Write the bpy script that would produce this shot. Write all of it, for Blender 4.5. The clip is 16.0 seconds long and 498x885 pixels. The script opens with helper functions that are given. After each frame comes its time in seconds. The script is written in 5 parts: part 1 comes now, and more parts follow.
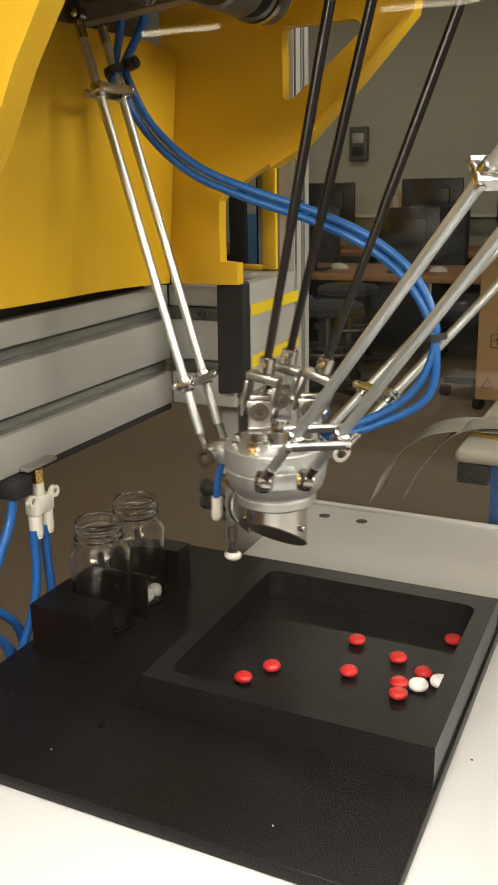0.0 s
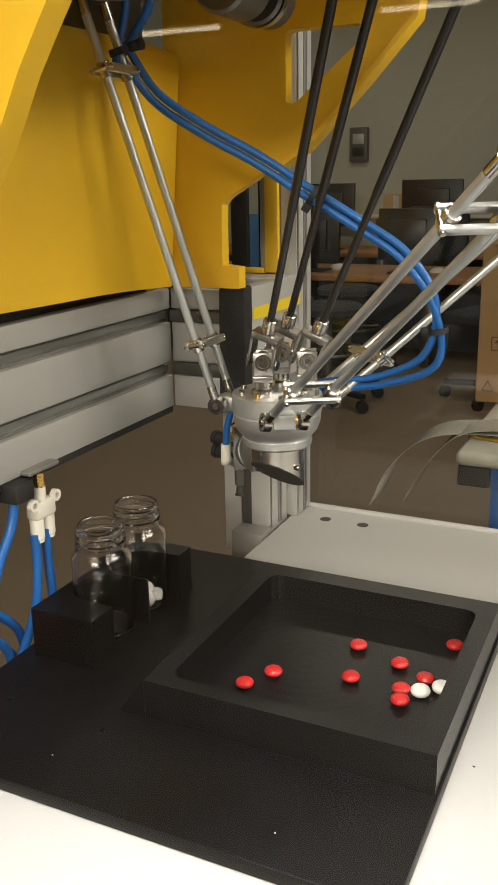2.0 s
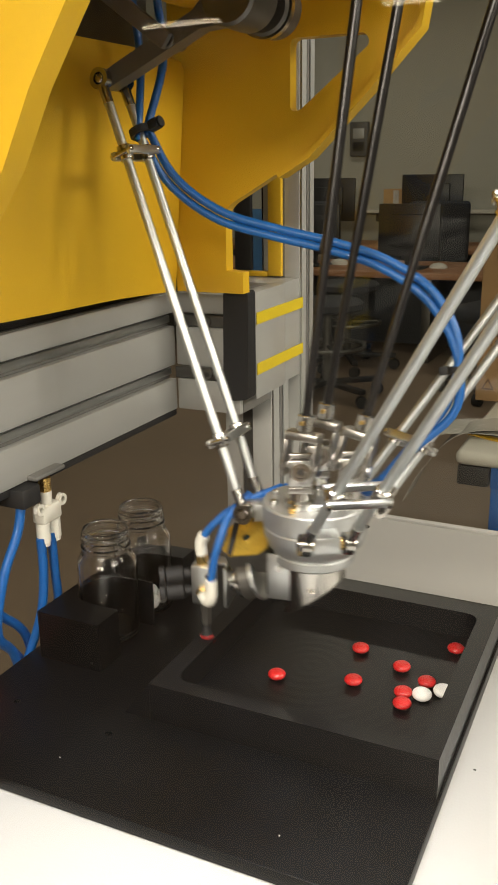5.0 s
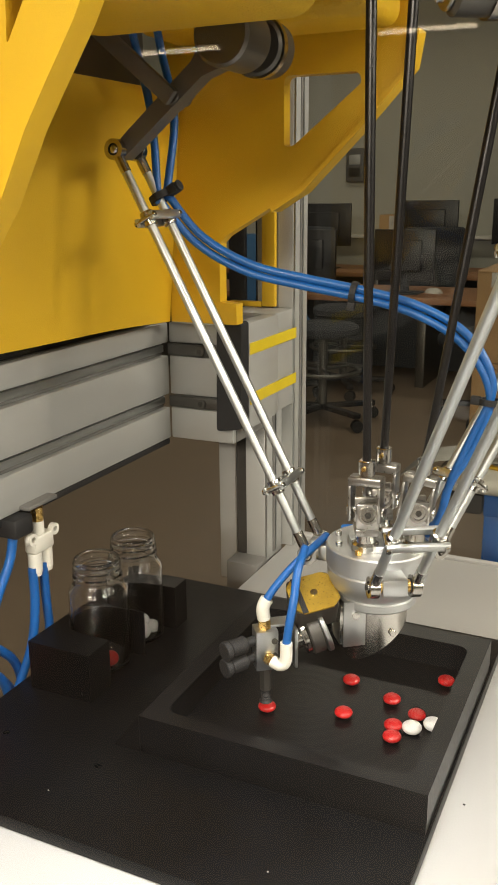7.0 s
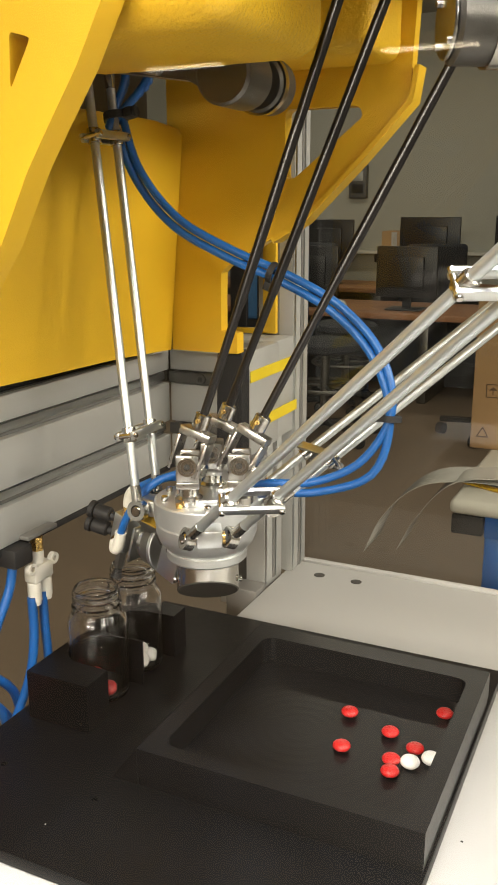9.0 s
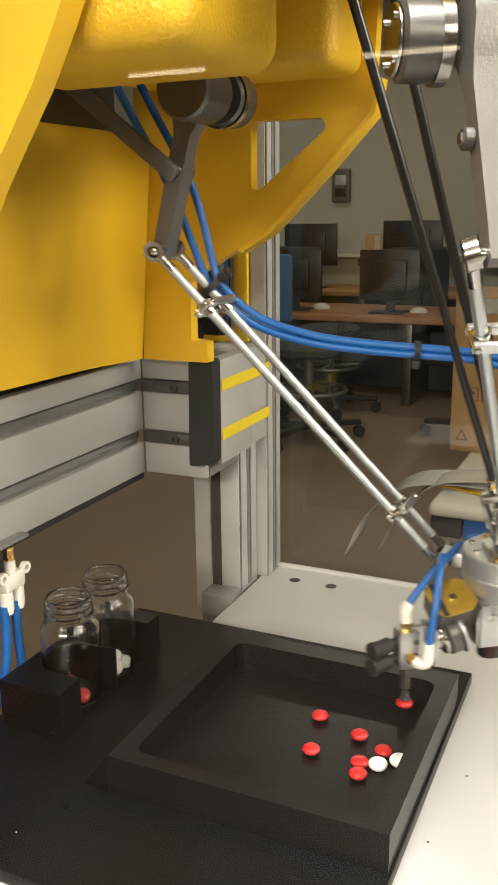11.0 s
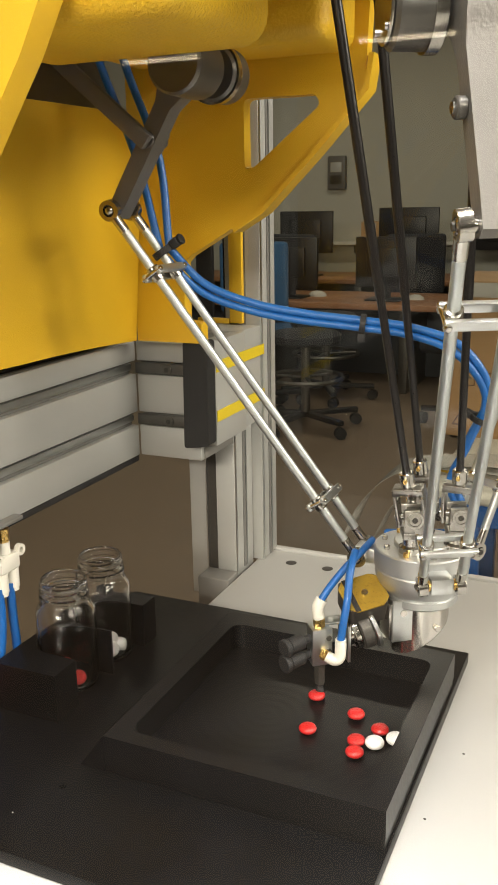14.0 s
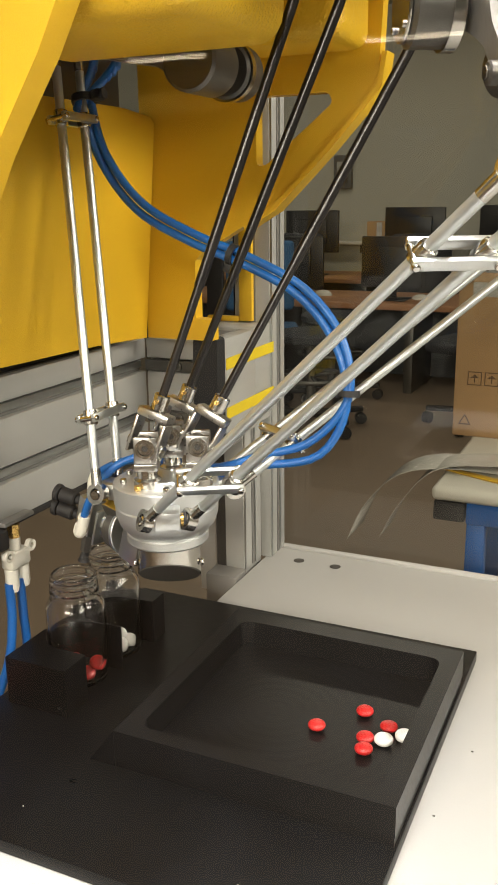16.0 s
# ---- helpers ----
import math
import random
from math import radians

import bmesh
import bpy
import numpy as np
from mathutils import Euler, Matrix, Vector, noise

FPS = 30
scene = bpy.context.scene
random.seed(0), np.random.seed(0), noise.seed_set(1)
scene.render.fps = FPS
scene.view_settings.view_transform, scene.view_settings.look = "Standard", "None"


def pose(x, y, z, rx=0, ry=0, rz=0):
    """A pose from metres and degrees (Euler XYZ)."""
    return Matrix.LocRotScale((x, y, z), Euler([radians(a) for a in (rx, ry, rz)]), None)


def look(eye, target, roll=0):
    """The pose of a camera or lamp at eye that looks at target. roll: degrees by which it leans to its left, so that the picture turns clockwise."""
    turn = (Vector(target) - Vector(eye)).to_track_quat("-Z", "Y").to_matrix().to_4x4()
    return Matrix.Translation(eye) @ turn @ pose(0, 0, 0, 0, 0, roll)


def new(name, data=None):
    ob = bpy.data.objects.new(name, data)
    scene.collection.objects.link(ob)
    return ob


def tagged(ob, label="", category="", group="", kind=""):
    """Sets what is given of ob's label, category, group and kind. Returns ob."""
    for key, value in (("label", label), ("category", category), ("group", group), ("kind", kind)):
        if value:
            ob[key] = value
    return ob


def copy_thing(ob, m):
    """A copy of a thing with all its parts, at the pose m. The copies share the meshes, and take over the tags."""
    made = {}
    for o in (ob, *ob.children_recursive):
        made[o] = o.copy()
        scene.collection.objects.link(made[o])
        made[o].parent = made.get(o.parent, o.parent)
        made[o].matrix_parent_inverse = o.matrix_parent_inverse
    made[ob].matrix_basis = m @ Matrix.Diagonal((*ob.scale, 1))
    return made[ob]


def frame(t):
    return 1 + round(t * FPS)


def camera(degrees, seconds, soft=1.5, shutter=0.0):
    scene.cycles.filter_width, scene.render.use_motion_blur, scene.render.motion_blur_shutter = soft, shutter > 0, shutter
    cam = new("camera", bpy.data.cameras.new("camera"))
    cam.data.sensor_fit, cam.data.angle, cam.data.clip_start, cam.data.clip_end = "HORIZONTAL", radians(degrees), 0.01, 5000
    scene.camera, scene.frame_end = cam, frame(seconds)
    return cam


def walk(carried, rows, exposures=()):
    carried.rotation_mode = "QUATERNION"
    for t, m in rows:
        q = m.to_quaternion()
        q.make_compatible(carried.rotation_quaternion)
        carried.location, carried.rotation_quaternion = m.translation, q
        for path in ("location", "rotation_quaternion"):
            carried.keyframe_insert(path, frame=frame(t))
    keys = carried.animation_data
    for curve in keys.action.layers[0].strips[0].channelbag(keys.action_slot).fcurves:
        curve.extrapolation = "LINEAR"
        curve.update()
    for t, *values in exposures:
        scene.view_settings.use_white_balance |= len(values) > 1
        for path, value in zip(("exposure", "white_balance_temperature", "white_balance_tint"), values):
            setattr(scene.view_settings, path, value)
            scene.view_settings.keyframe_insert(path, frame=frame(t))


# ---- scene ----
cam = camera(31.8, 16.0, shutter=0.5)
PATH = [
    (0, (0.094, -0.437, 0.358), (-0.734, 1.29, -0.219), -1.3),
    (0.5, (0.093, -0.431, 0.356), (-0.738, 1.294, -0.221), -1.3),
    (1.5, (0.092, -0.435, 0.36), (-0.737, 1.291, -0.217), -1.2),
    (2, (0.091, -0.436, 0.361), (-0.735, 1.292, -0.216), -1.1),
    (2.5, (0.089, -0.435, 0.359), (-0.741, 1.29, -0.219), -1.1),
    (3, (0.087, -0.435, 0.359), (-0.746, 1.289, -0.216), -1.1),
    (3.5, (0.089, -0.437, 0.359), (-0.742, 1.288, -0.219), -0.9),
    (4, (0.092, -0.439, 0.358), (-0.748, 1.282, -0.22), -1.1),
    (4.5, (0.089, -0.441, 0.365), (-0.737, 1.281, -0.228), -1.0),
    (7, (0.093, -0.442, 0.38), (-0.726, 1.3, -0.163), -0.5),
    (7.5, (0.092, -0.437, 0.383), (-0.721, 1.311, -0.148), -0.2),
    (8, (0.085, -0.443, 0.385), (-0.742, 1.3, -0.143), -0.1),
    (8.5, (0.085, -0.441, 0.388), (-0.749, 1.303, -0.126), -0.1),
    (9, (0.094, -0.44, 0.394), (-0.732, 1.307, -0.12), -0.2),
    (11.5, (0.111, -0.44, 0.4), (-0.69, 1.322, -0.105), -0.7),
    (12, (0.104, -0.436, 0.401), (-0.708, 1.321, -0.103), -0.6),
    (12.5, (0.103, -0.431, 0.4), (-0.708, 1.327, -0.104), -0.6),
    (13, (0.105, -0.432, 0.402), (-0.703, 1.327, -0.102), -0.8),
    (13.5, (0.109, -0.434, 0.398), (-0.691, 1.324, -0.119), -0.9),
    (14, (0.112, -0.438, 0.391), (-0.682, 1.32, -0.138), -1.0),
    (14.5, (0.113, -0.443, 0.392), (-0.683, 1.314, -0.137), -0.9),
    (15, (0.112, -0.443, 0.394), (-0.687, 1.312, -0.137), -1.0),
    (15.5, (0.11, -0.443, 0.394), (-0.691, 1.311, -0.139), -0.7),
    (16, (0.108, -0.442, 0.39), (-0.694, 1.312, -0.141), -0.7),
]
walk(cam, [(t, look(eye, target, roll)) for t, eye, target, roll in PATH],
     [(0.0, -0.30), (4.7, -0.30), (7.0, -0.26), (8.0, -0.2), (9.0, 0.02), (12.0, 0.02), (14.0, -0.02), (16.0, 0.0)])

# ---- world, lights, exposure ----
world = bpy.data.worlds.new("room_world")
scene.world = world
world.use_nodes = True
world.node_tree.nodes["Background"].inputs[0].default_value = (1.0, 0.95, 0.86, 1)
world.node_tree.nodes["Background"].inputs[1].default_value = 0.03


def area_lamp(name, at, aim, sx, sy, watts, colour, spread=180):
    data = bpy.data.lights.new(name, "AREA")
    data.shape, data.size, data.size_y, data.energy, data.color = "RECTANGLE", sx, sy, watts, colour
    data.spread = radians(spread)
    ob = new(name, data)
    ob.matrix_world = look(at, aim)
    return tagged(ob, "", "", "", "structure")


WARM = (1.0, 0.92, 0.77)
area_lamp("cell_light", (-0.05, -0.25, 0.74), (-0.12, -0.20, 0.0), 0.5, 0.12, 2.1, (1.0, 0.975, 0.94), 68)
# Unseen fill from the right, added to brighten the yellow panel and rods.
area_lamp("side_fill", (1.75, 0.20, 1.25), (-0.3, 0.15, 0.38), 1.2, 0.5, 50.0, WARM)
area_lamp("room_light_near", (0.3, 1.6, 1.95), (0.3, 1.6, 0), 1.3, 0.4, 6.0, WARM)
area_lamp("room_light_mid", (-1.2, 3.6, 1.95), (-1.2, 3.6, 0), 2.4, 0.3, 27.0, WARM)
area_lamp("room_light_far", (-2.2, 6.2, 1.95), (-2.2, 6.2, 0), 2.4, 0.3, 20.0, WARM)
area_lamp("room_light_back", (0.2, -4.0, 1.75), (0.0, 0.0, 0.35), 2.4, 0.4, 195.0, (1.0, 0.90, 0.74))


# ---- materials ----
def material(name, base, rough=0.5, metal=0.0, vary=0.15, scale=40.0, bump=0.0, fine=None, coat=0.0, stretch=(1, 1, 1), gloss=0.5):
    """A surface with coarse and fine variation of its colour and roughness, in object space."""
    m = bpy.data.materials.new(name)
    m.use_nodes = True
    nt = m.node_tree
    b = nt.nodes["Principled BSDF"]
    b.inputs["Metallic"].default_value = metal
    b.inputs["Coat Weight"].default_value = coat
    b.inputs["Specular IOR Level"].default_value = gloss
    tc = nt.nodes.new("ShaderNodeTexCoord")
    mp = nt.nodes.new("ShaderNodeMapping")
    mp.inputs["Scale"].default_value = stretch
    nt.links.new(tc.outputs["Object"], mp.inputs[0])
    big = nt.nodes.new("ShaderNodeTexNoise")
    big.inputs["Scale"].default_value, big.inputs["Detail"].default_value = scale, 5
    small = nt.nodes.new("ShaderNodeTexNoise")
    small.inputs["Scale"].default_value, small.inputs["Detail"].default_value = fine or scale * 14, 3
    for n in (big, small):
        nt.links.new(mp.outputs[0], n.inputs["Vector"])
    mix = nt.nodes.new("ShaderNodeMath")
    mix.operation = "MULTIPLY_ADD"
    mix.inputs[1].default_value = 0.6
    nt.links.new(big.outputs[0], mix.inputs[0])
    half = nt.nodes.new("ShaderNodeMath")
    half.operation = "MULTIPLY"
    half.inputs[1].default_value = 0.4
    nt.links.new(small.outputs[0], half.inputs[0])
    nt.links.new(half.outputs[0], mix.inputs[2])
    ramp = nt.nodes.new("ShaderNodeValToRGB")
    ramp.color_ramp.elements[0].position, ramp.color_ramp.elements[1].position = 0.3, 0.7
    ramp.color_ramp.elements[0].color = (*[c * (1 - vary) for c in base], 1)
    ramp.color_ramp.elements[1].color = (*[min(1, c * (1 + vary)) for c in base], 1)
    nt.links.new(mix.outputs[0], ramp.inputs[0])
    nt.links.new(ramp.outputs[0], b.inputs["Base Color"])
    rr = nt.nodes.new("ShaderNodeMapRange")
    rr.inputs[3].default_value, rr.inputs[4].default_value = max(0.02, rough - 0.08), min(1, rough + 0.08)
    nt.links.new(small.outputs[0], rr.inputs[0])
    nt.links.new(rr.outputs[0], b.inputs["Roughness"])
    if bump:
        bp = nt.nodes.new("ShaderNodeBump")
        bp.inputs["Strength"].default_value, bp.inputs["Distance"].default_value = bump, 0.001
        nt.links.new(small.outputs[0], bp.inputs["Height"])
        nt.links.new(bp.outputs[0], b.inputs["Normal"])
    return m


def glass(name, rough=0.0, tint=(1, 1, 1)):
    m = bpy.data.materials.new(name)
    m.use_nodes = True
    b = m.node_tree.nodes["Principled BSDF"]
    b.inputs["Base Color"].default_value = (*tint, 1)
    b.inputs["Transmission Weight"].default_value, b.inputs["Roughness"].default_value = 1, rough
    b.inputs["IOR"].default_value = 1.48
    return m


def glow(name, colour, strength):
    m = bpy.data.materials.new(name)
    m.use_nodes = True
    b = m.node_tree.nodes["Principled BSDF"]
    b.inputs["Base Color"].default_value = (*colour, 1)
    b.inputs["Emission Color"].default_value, b.inputs["Emission Strength"].default_value = (*colour, 1), strength
    return m


YELLOW = material("yellow_paint", (0.70, 0.43, 0.018), 0.42, 0, 0.1, 8, 0.25, 900, coat=0.15)
YELLOW_CAST = material("yellow_textured_paint", (0.70, 0.43, 0.018), 0.45, 0, 0.1, 14, 1.0, 420, coat=0.1)
YELLOW_TAPE = material("yellow_tape", (0.66, 0.50, 0.015), 0.5, 0, 0.06, 30)
BLACK_PLASTIC = material("black_machined_plastic", (0.0022, 0.0025, 0.0032), 0.36, 0, 0.6, 22, 0.0, 260, gloss=0.20)
BLACK_WORN = material("worn_black_tray_plastic", (0.0028, 0.0031, 0.0040), 0.34, 0, 0.8, 20, 0.0, 200, stretch=(1, 2.6, 1), gloss=0.38)
TRAY_FLOOR = material("machined_tray_floor", (0.0026, 0.0029, 0.0038), 0.34, 0, 0.8, 20, 0, 200, gloss=0.34)


def add_swirl(m, centre):
    """Cutter marks: rings round a point, as a fine relief."""
    nt = m.node_tree
    tc, mp, wave, bump = [nt.nodes.new(k) for k in ("ShaderNodeTexCoord", "ShaderNodeMapping", "ShaderNodeTexWave", "ShaderNodeBump")]
    mp.inputs["Location"].default_value = [-v for v in centre]
    wave.wave_type, wave.rings_direction = "RINGS", "Z"
    wave.inputs["Scale"].default_value, wave.inputs["Distortion"].default_value, wave.inputs["Detail"].default_value = 34, 1.6, 2
    bump.inputs["Strength"].default_value, bump.inputs["Distance"].default_value = 0.06, 0.001
    nt.links.new(tc.outputs["Object"], mp.inputs[0])
    nt.links.new(mp.outputs[0], wave.inputs[0])
    nt.links.new(wave.outputs["Fac"], bump.inputs["Height"])
    nt.links.new(bump.outputs[0], nt.nodes["Principled BSDF"].inputs["Normal"])


add_swirl(TRAY_FLOOR, (-0.12, 0.10, 0.0))
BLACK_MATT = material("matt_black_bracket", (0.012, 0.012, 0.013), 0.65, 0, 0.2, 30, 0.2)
BLACK_SHAFT = material("black_shaft", (0.006, 0.005, 0.005), 0.3, 0, 0.2, 60)
TABLE_WHITE = material("white_painted_steel_top", (0.50, 0.50, 0.49), 0.38, 0, 0.03, 6, 0.12, 500, coat=0.1)
YOKE = material("machined_steel_yoke", (0.40, 0.39, 0.37), 0.3, 1.0, 0.1, 60, 0, 400)
ALU = material("machined_aluminium", (0.58, 0.60, 0.60), 0.36, 1.0, 0.06, 40, 0, 300)
ALU_CAST = material("bead_blasted_aluminium", (0.52, 0.535, 0.535), 0.45, 0.85, 0.06, 60, 0.12, 1200)
ALU_PROFILE = material("anodised_aluminium_profile", (0.46, 0.465, 0.45), 0.42, 0.35, 0.05, 12, 0.05, 700, stretch=(1, 1, 5))
# Slot aluminium made darker: the shade inside the slots is in its colour.
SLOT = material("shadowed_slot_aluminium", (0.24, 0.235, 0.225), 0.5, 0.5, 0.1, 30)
ROD = material("zinc_plated_rod", (0.52, 0.55, 0.55), 0.42, 0.9, 0.08, 14, 0, 60)
STEEL = material("polished_steel", (0.50, 0.485, 0.455), 0.2, 1.0, 0.08, 50)
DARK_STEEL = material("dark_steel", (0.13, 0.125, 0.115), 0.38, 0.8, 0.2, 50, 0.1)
GREY_CAST = material("grey_cast_arm", (0.15, 0.143, 0.132), 0.45, 0.45, 0.12, 40, 0.25)
BRASS = material("brass", (0.72, 0.48, 0.16), 0.28, 1.0, 0.1, 60)
GOLD_PLATE = material("gold_label_plate", (0.55, 0.36, 0.05), 0.3, 0.6, 0.2, 60)
WHITE_FITTING = material("off_white_fitting_plastic", (0.72, 0.70, 0.62), 0.4, 0, 0.06, 50)
BLUE_TUBE = material("blue_polyurethane_tube", (0.006, 0.10, 0.36), 0.42, 0, 0.12, 30, coat=0.1)
RED_SHELL = material("glossy_red_candy_shell", (0.46, 0.014, 0.014), 0.28, 0, 0.06, 120, coat=0.4)
WHITE_SHELL = material("glossy_white_candy_shell", (0.80, 0.79, 0.76), 0.3, 0, 0.03, 120, coat=0.4)
JAR_GLASS = glass("clear_jar_glass")
CONCRETE = material("brown_sealed_concrete", (0.22, 0.165, 0.118), 0.36, 0, 0.22, 0.8, 0.05, 14)
WALL = material("grey_room_wall", (0.46, 0.455, 0.40), 0.85, 0, 0.05, 1.5)
MONITOR_BLACK = material("black_monitor_plastic", (0.012, 0.012, 0.014), 0.4, 0, 0.2, 8)
DESK_WOOD = material("orange_wood_desk", (0.34, 0.16, 0.07), 0.5, 0, 0.2, 5)
PANEL_GREY = material("dark_blue_grey_panel", (0.045, 0.05, 0.058), 0.5, 0, 0.2, 3)
DARK_FABRIC = material("dark_chair_fabric", (0.022, 0.024, 0.03), 0.9, 0, 0.3, 30, 0.4)
BLUE_FABRIC = material("blue_chair_fabric", (0.03, 0.10, 0.22), 0.85, 0, 0.2, 30, 0.4)
BENCH_TOP = material("off_white_bench_laminate", (0.66, 0.64, 0.58), 0.45, 0, 0.04, 10)
BENCH_BLUE = material("blue_painted_bench_frame", (0.008, 0.11, 0.42), 0.4, 0, 0.08, 12, coat=0.2)
CARDBOARD = material("brown_cardboard", (0.42, 0.26, 0.125), 0.8, 0, 0.1, 9, 0.2, 300, stretch=(1, 1, 4))
INK = material("dark_brown_print", (0.11, 0.06, 0.03), 0.8, 0, 0.1, 50)
PANE = bpy.data.materials.new("clear_guard_pane")
PANE.use_nodes = True
PANE.node_tree.nodes.remove(PANE.node_tree.nodes["Principled BSDF"])
_n = [PANE.node_tree.nodes.new(k) for k in ("ShaderNodeBsdfTransparent", "ShaderNodeBsdfGlossy", "ShaderNodeFresnel", "ShaderNodeMixShader")]
_n[1].inputs["Roughness"].default_value = 0.01
_n[2].inputs["IOR"].default_value = 1.45
PANE.node_tree.links.new(_n[2].outputs[0], _n[3].inputs[0])
PANE.node_tree.links.new(_n[0].outputs[0], _n[3].inputs[1])
PANE.node_tree.links.new(_n[1].outputs[0], _n[3].inputs[2])
PANE.node_tree.links.new(_n[3].outputs[0], PANE.node_tree.nodes["Material Output"].inputs[0])
SMOKED_PANE = PANE.copy()
SMOKED_PANE.name = "slightly_smoked_guard_pane"
for _node in SMOKED_PANE.node_tree.nodes:
    if _node.type == "BSDF_TRANSPARENT":
        _node.inputs[0].default_value = (0.74, 0.75, 0.70, 1)
    if _node.type == "BSDF_GLOSSY":
        _node.inputs["Roughness"].default_value = 0.03
    if _node.type == "FRESNEL":
        _node.inputs[0].default_value = 1.6
FILM_CLEAR = material("grey_translucent_film", (0.50, 0.49, 0.46), 0.25, 0, 0.25, 12)
PENCIL = material("yellow_strip", (0.68, 0.42, 0.03), 0.4, 0, 0.08, 40)
CLOCK_GREY = material("grey_wall_clock_plastic", (0.10, 0.10, 0.10), 0.5, 0, 0.1, 10)
RED_PAINT = material("red_paint", (0.35, 0.03, 0.02), 0.4, 0, 0.1, 20)
HOLE = material("deep_hole_shade", (0.004, 0.004, 0.004), 0.9, 0, 0.1, 40, gloss=0.05)
PURPLE_DARK = material("dark_interior", (0.03, 0.028, 0.024), 0.6, 0, 0.3, 20)
LAMP_GLOW = glow("fluorescent_tube_glow", (1.0, 0.84, 0.58), 14.0)


# ---- mesh helpers ----
def linked(name, bm, mat, parent=None, label="", smooth=40):
    me = bpy.data.meshes.new(name)
    bmesh.ops.recalc_face_normals(bm, faces=bm.faces)
    bm.to_mesh(me)
    bm.free()
    me.materials.append(mat)
    if smooth:
        me.shade_smooth()
        me.set_sharp_from_angle(angle=radians(smooth))
    ob = new(name, me)
    if parent:
        ob.parent = parent
    if label:
        ob["label"] = label
    return ob


def part(name, bm, mat, parent, label="", smooth=40):
    return linked(name, bm, mat, parent, label, smooth)


def empty(name, label, category, group="", m=None):
    ob = new(name)
    ob.empty_display_size = 0.02
    if m is not None:
        ob.matrix_basis = m
    return tagged(ob, label, category, group)


def add_box(bm, lo, hi, bevel=0.0, seg=2, turn=None):
    c = [(a + b) / 2 for a, b in zip(lo, hi)]
    s = [abs(b - a) for a, b in zip(lo, hi)]
    m = Matrix.Translation(c) @ Matrix.Diagonal((*s, 1))
    if turn is not None:
        m = turn @ m
    got = bmesh.ops.create_cube(bm, size=1, matrix=m)
    if bevel:
        es = list({e for v in got["verts"] for e in v.link_edges})
        bmesh.ops.bevel(bm, geom=es, offset=bevel, segments=seg, affect="EDGES", profile=0.5)
    return bm


def box(lo, hi, bevel=0.0, seg=2, turn=None):
    return add_box(bmesh.new(), lo, hi, bevel, seg, turn)


def align(p0, p1):
    p0, p1 = Vector(p0), Vector(p1)
    return Matrix.Translation(p0) @ (p1 - p0).to_track_quat("Z", "Y").to_matrix().to_4x4()


def add_lathe(bm, profile, seg=32, m=None):
    """Turns (radius, height) points round the z axis."""
    rings = []
    for r, z in profile:
        if r < 1e-6:
            rings.append([bm.verts.new((0, 0, z))])
        else:
            rings.append([bm.verts.new((r * math.cos(2 * math.pi * k / seg), r * math.sin(2 * math.pi * k / seg), z)) for k in range(seg)])
    for a, b in zip(rings, rings[1:]):
        for k in range(seg):
            q = (k + 1) % seg
            if len(a) == 1 and len(b) == 1:
                break
            if len(a) == 1:
                bm.faces.new((a[0], b[q], b[k]))
            elif len(b) == 1:
                bm.faces.new((a[k], a[q], b[0]))
            else:
                bm.faces.new((a[k], a[q], b[q], b[k]))
    if m is not None:
        bmesh.ops.transform(bm, matrix=m, verts=[v for ring in rings for v in ring])
    return bm


def lathe(profile, seg=32, m=None):
    return add_lathe(bmesh.new(), profile, seg, m)


def add_cyl(bm, p0, p1, r, r1=None, seg=20, bevel=0.0):
    n = (Vector(p1) - Vector(p0)).length
    r1 = r if r1 is None else r1
    b = bevel
    prof = [(0, 0), (r - b, 0)] + ([(r, b)] if b else []) + ([(r1, n - b)] if b else []) + [(r1 - b, n), (0, n)]
    return add_lathe(bm, prof, seg, align(p0, p1))


def cyl(p0, p1, r, r1=None, seg=20, bevel=0.0):
    return add_cyl(bmesh.new(), p0, p1, r, r1, seg, bevel)


def add_ring(bm, p0, p1, ro, ri, seg=24):
    n = (Vector(p1) - Vector(p0)).length
    return add_lathe(bm, [(ri, 0), (ro, 0), (ro, n), (ri, n), (ri, 0)], seg, align(p0, p1))


def curve_points(pts, n):
    """n + 1 points along a Catmull-Rom curve through pts, evenly spaced."""
    pts = [Vector(p) for p in pts]
    ext = [pts[0] * 2 - pts[1]] + pts + [pts[-1] * 2 - pts[-2]]
    fine = []
    for i in range(1, len(ext) - 2):
        a, b, c, d = ext[i - 1:i + 3]
        for k in range(12):
            t = k / 12
            fine.append(0.5 * (2 * b + (c - a) * t + (2 * a - 5 * b + 4 * c - d) * t * t + (3 * b - a - 3 * c + d) * t ** 3))
    fine.append(pts[-1])
    dist = [0.0]
    for a, b in zip(fine, fine[1:]):
        dist.append(dist[-1] + (b - a).length)
    out, j = [], 0
    for k in range(n + 1):
        want = dist[-1] * k / n
        while j < len(dist) - 2 and dist[j + 1] < want:
            j += 1
        u = (want - dist[j]) / max(1e-9, dist[j + 1] - dist[j])
        out.append(fine[j].lerp(fine[j + 1], min(1, u)))
    return out


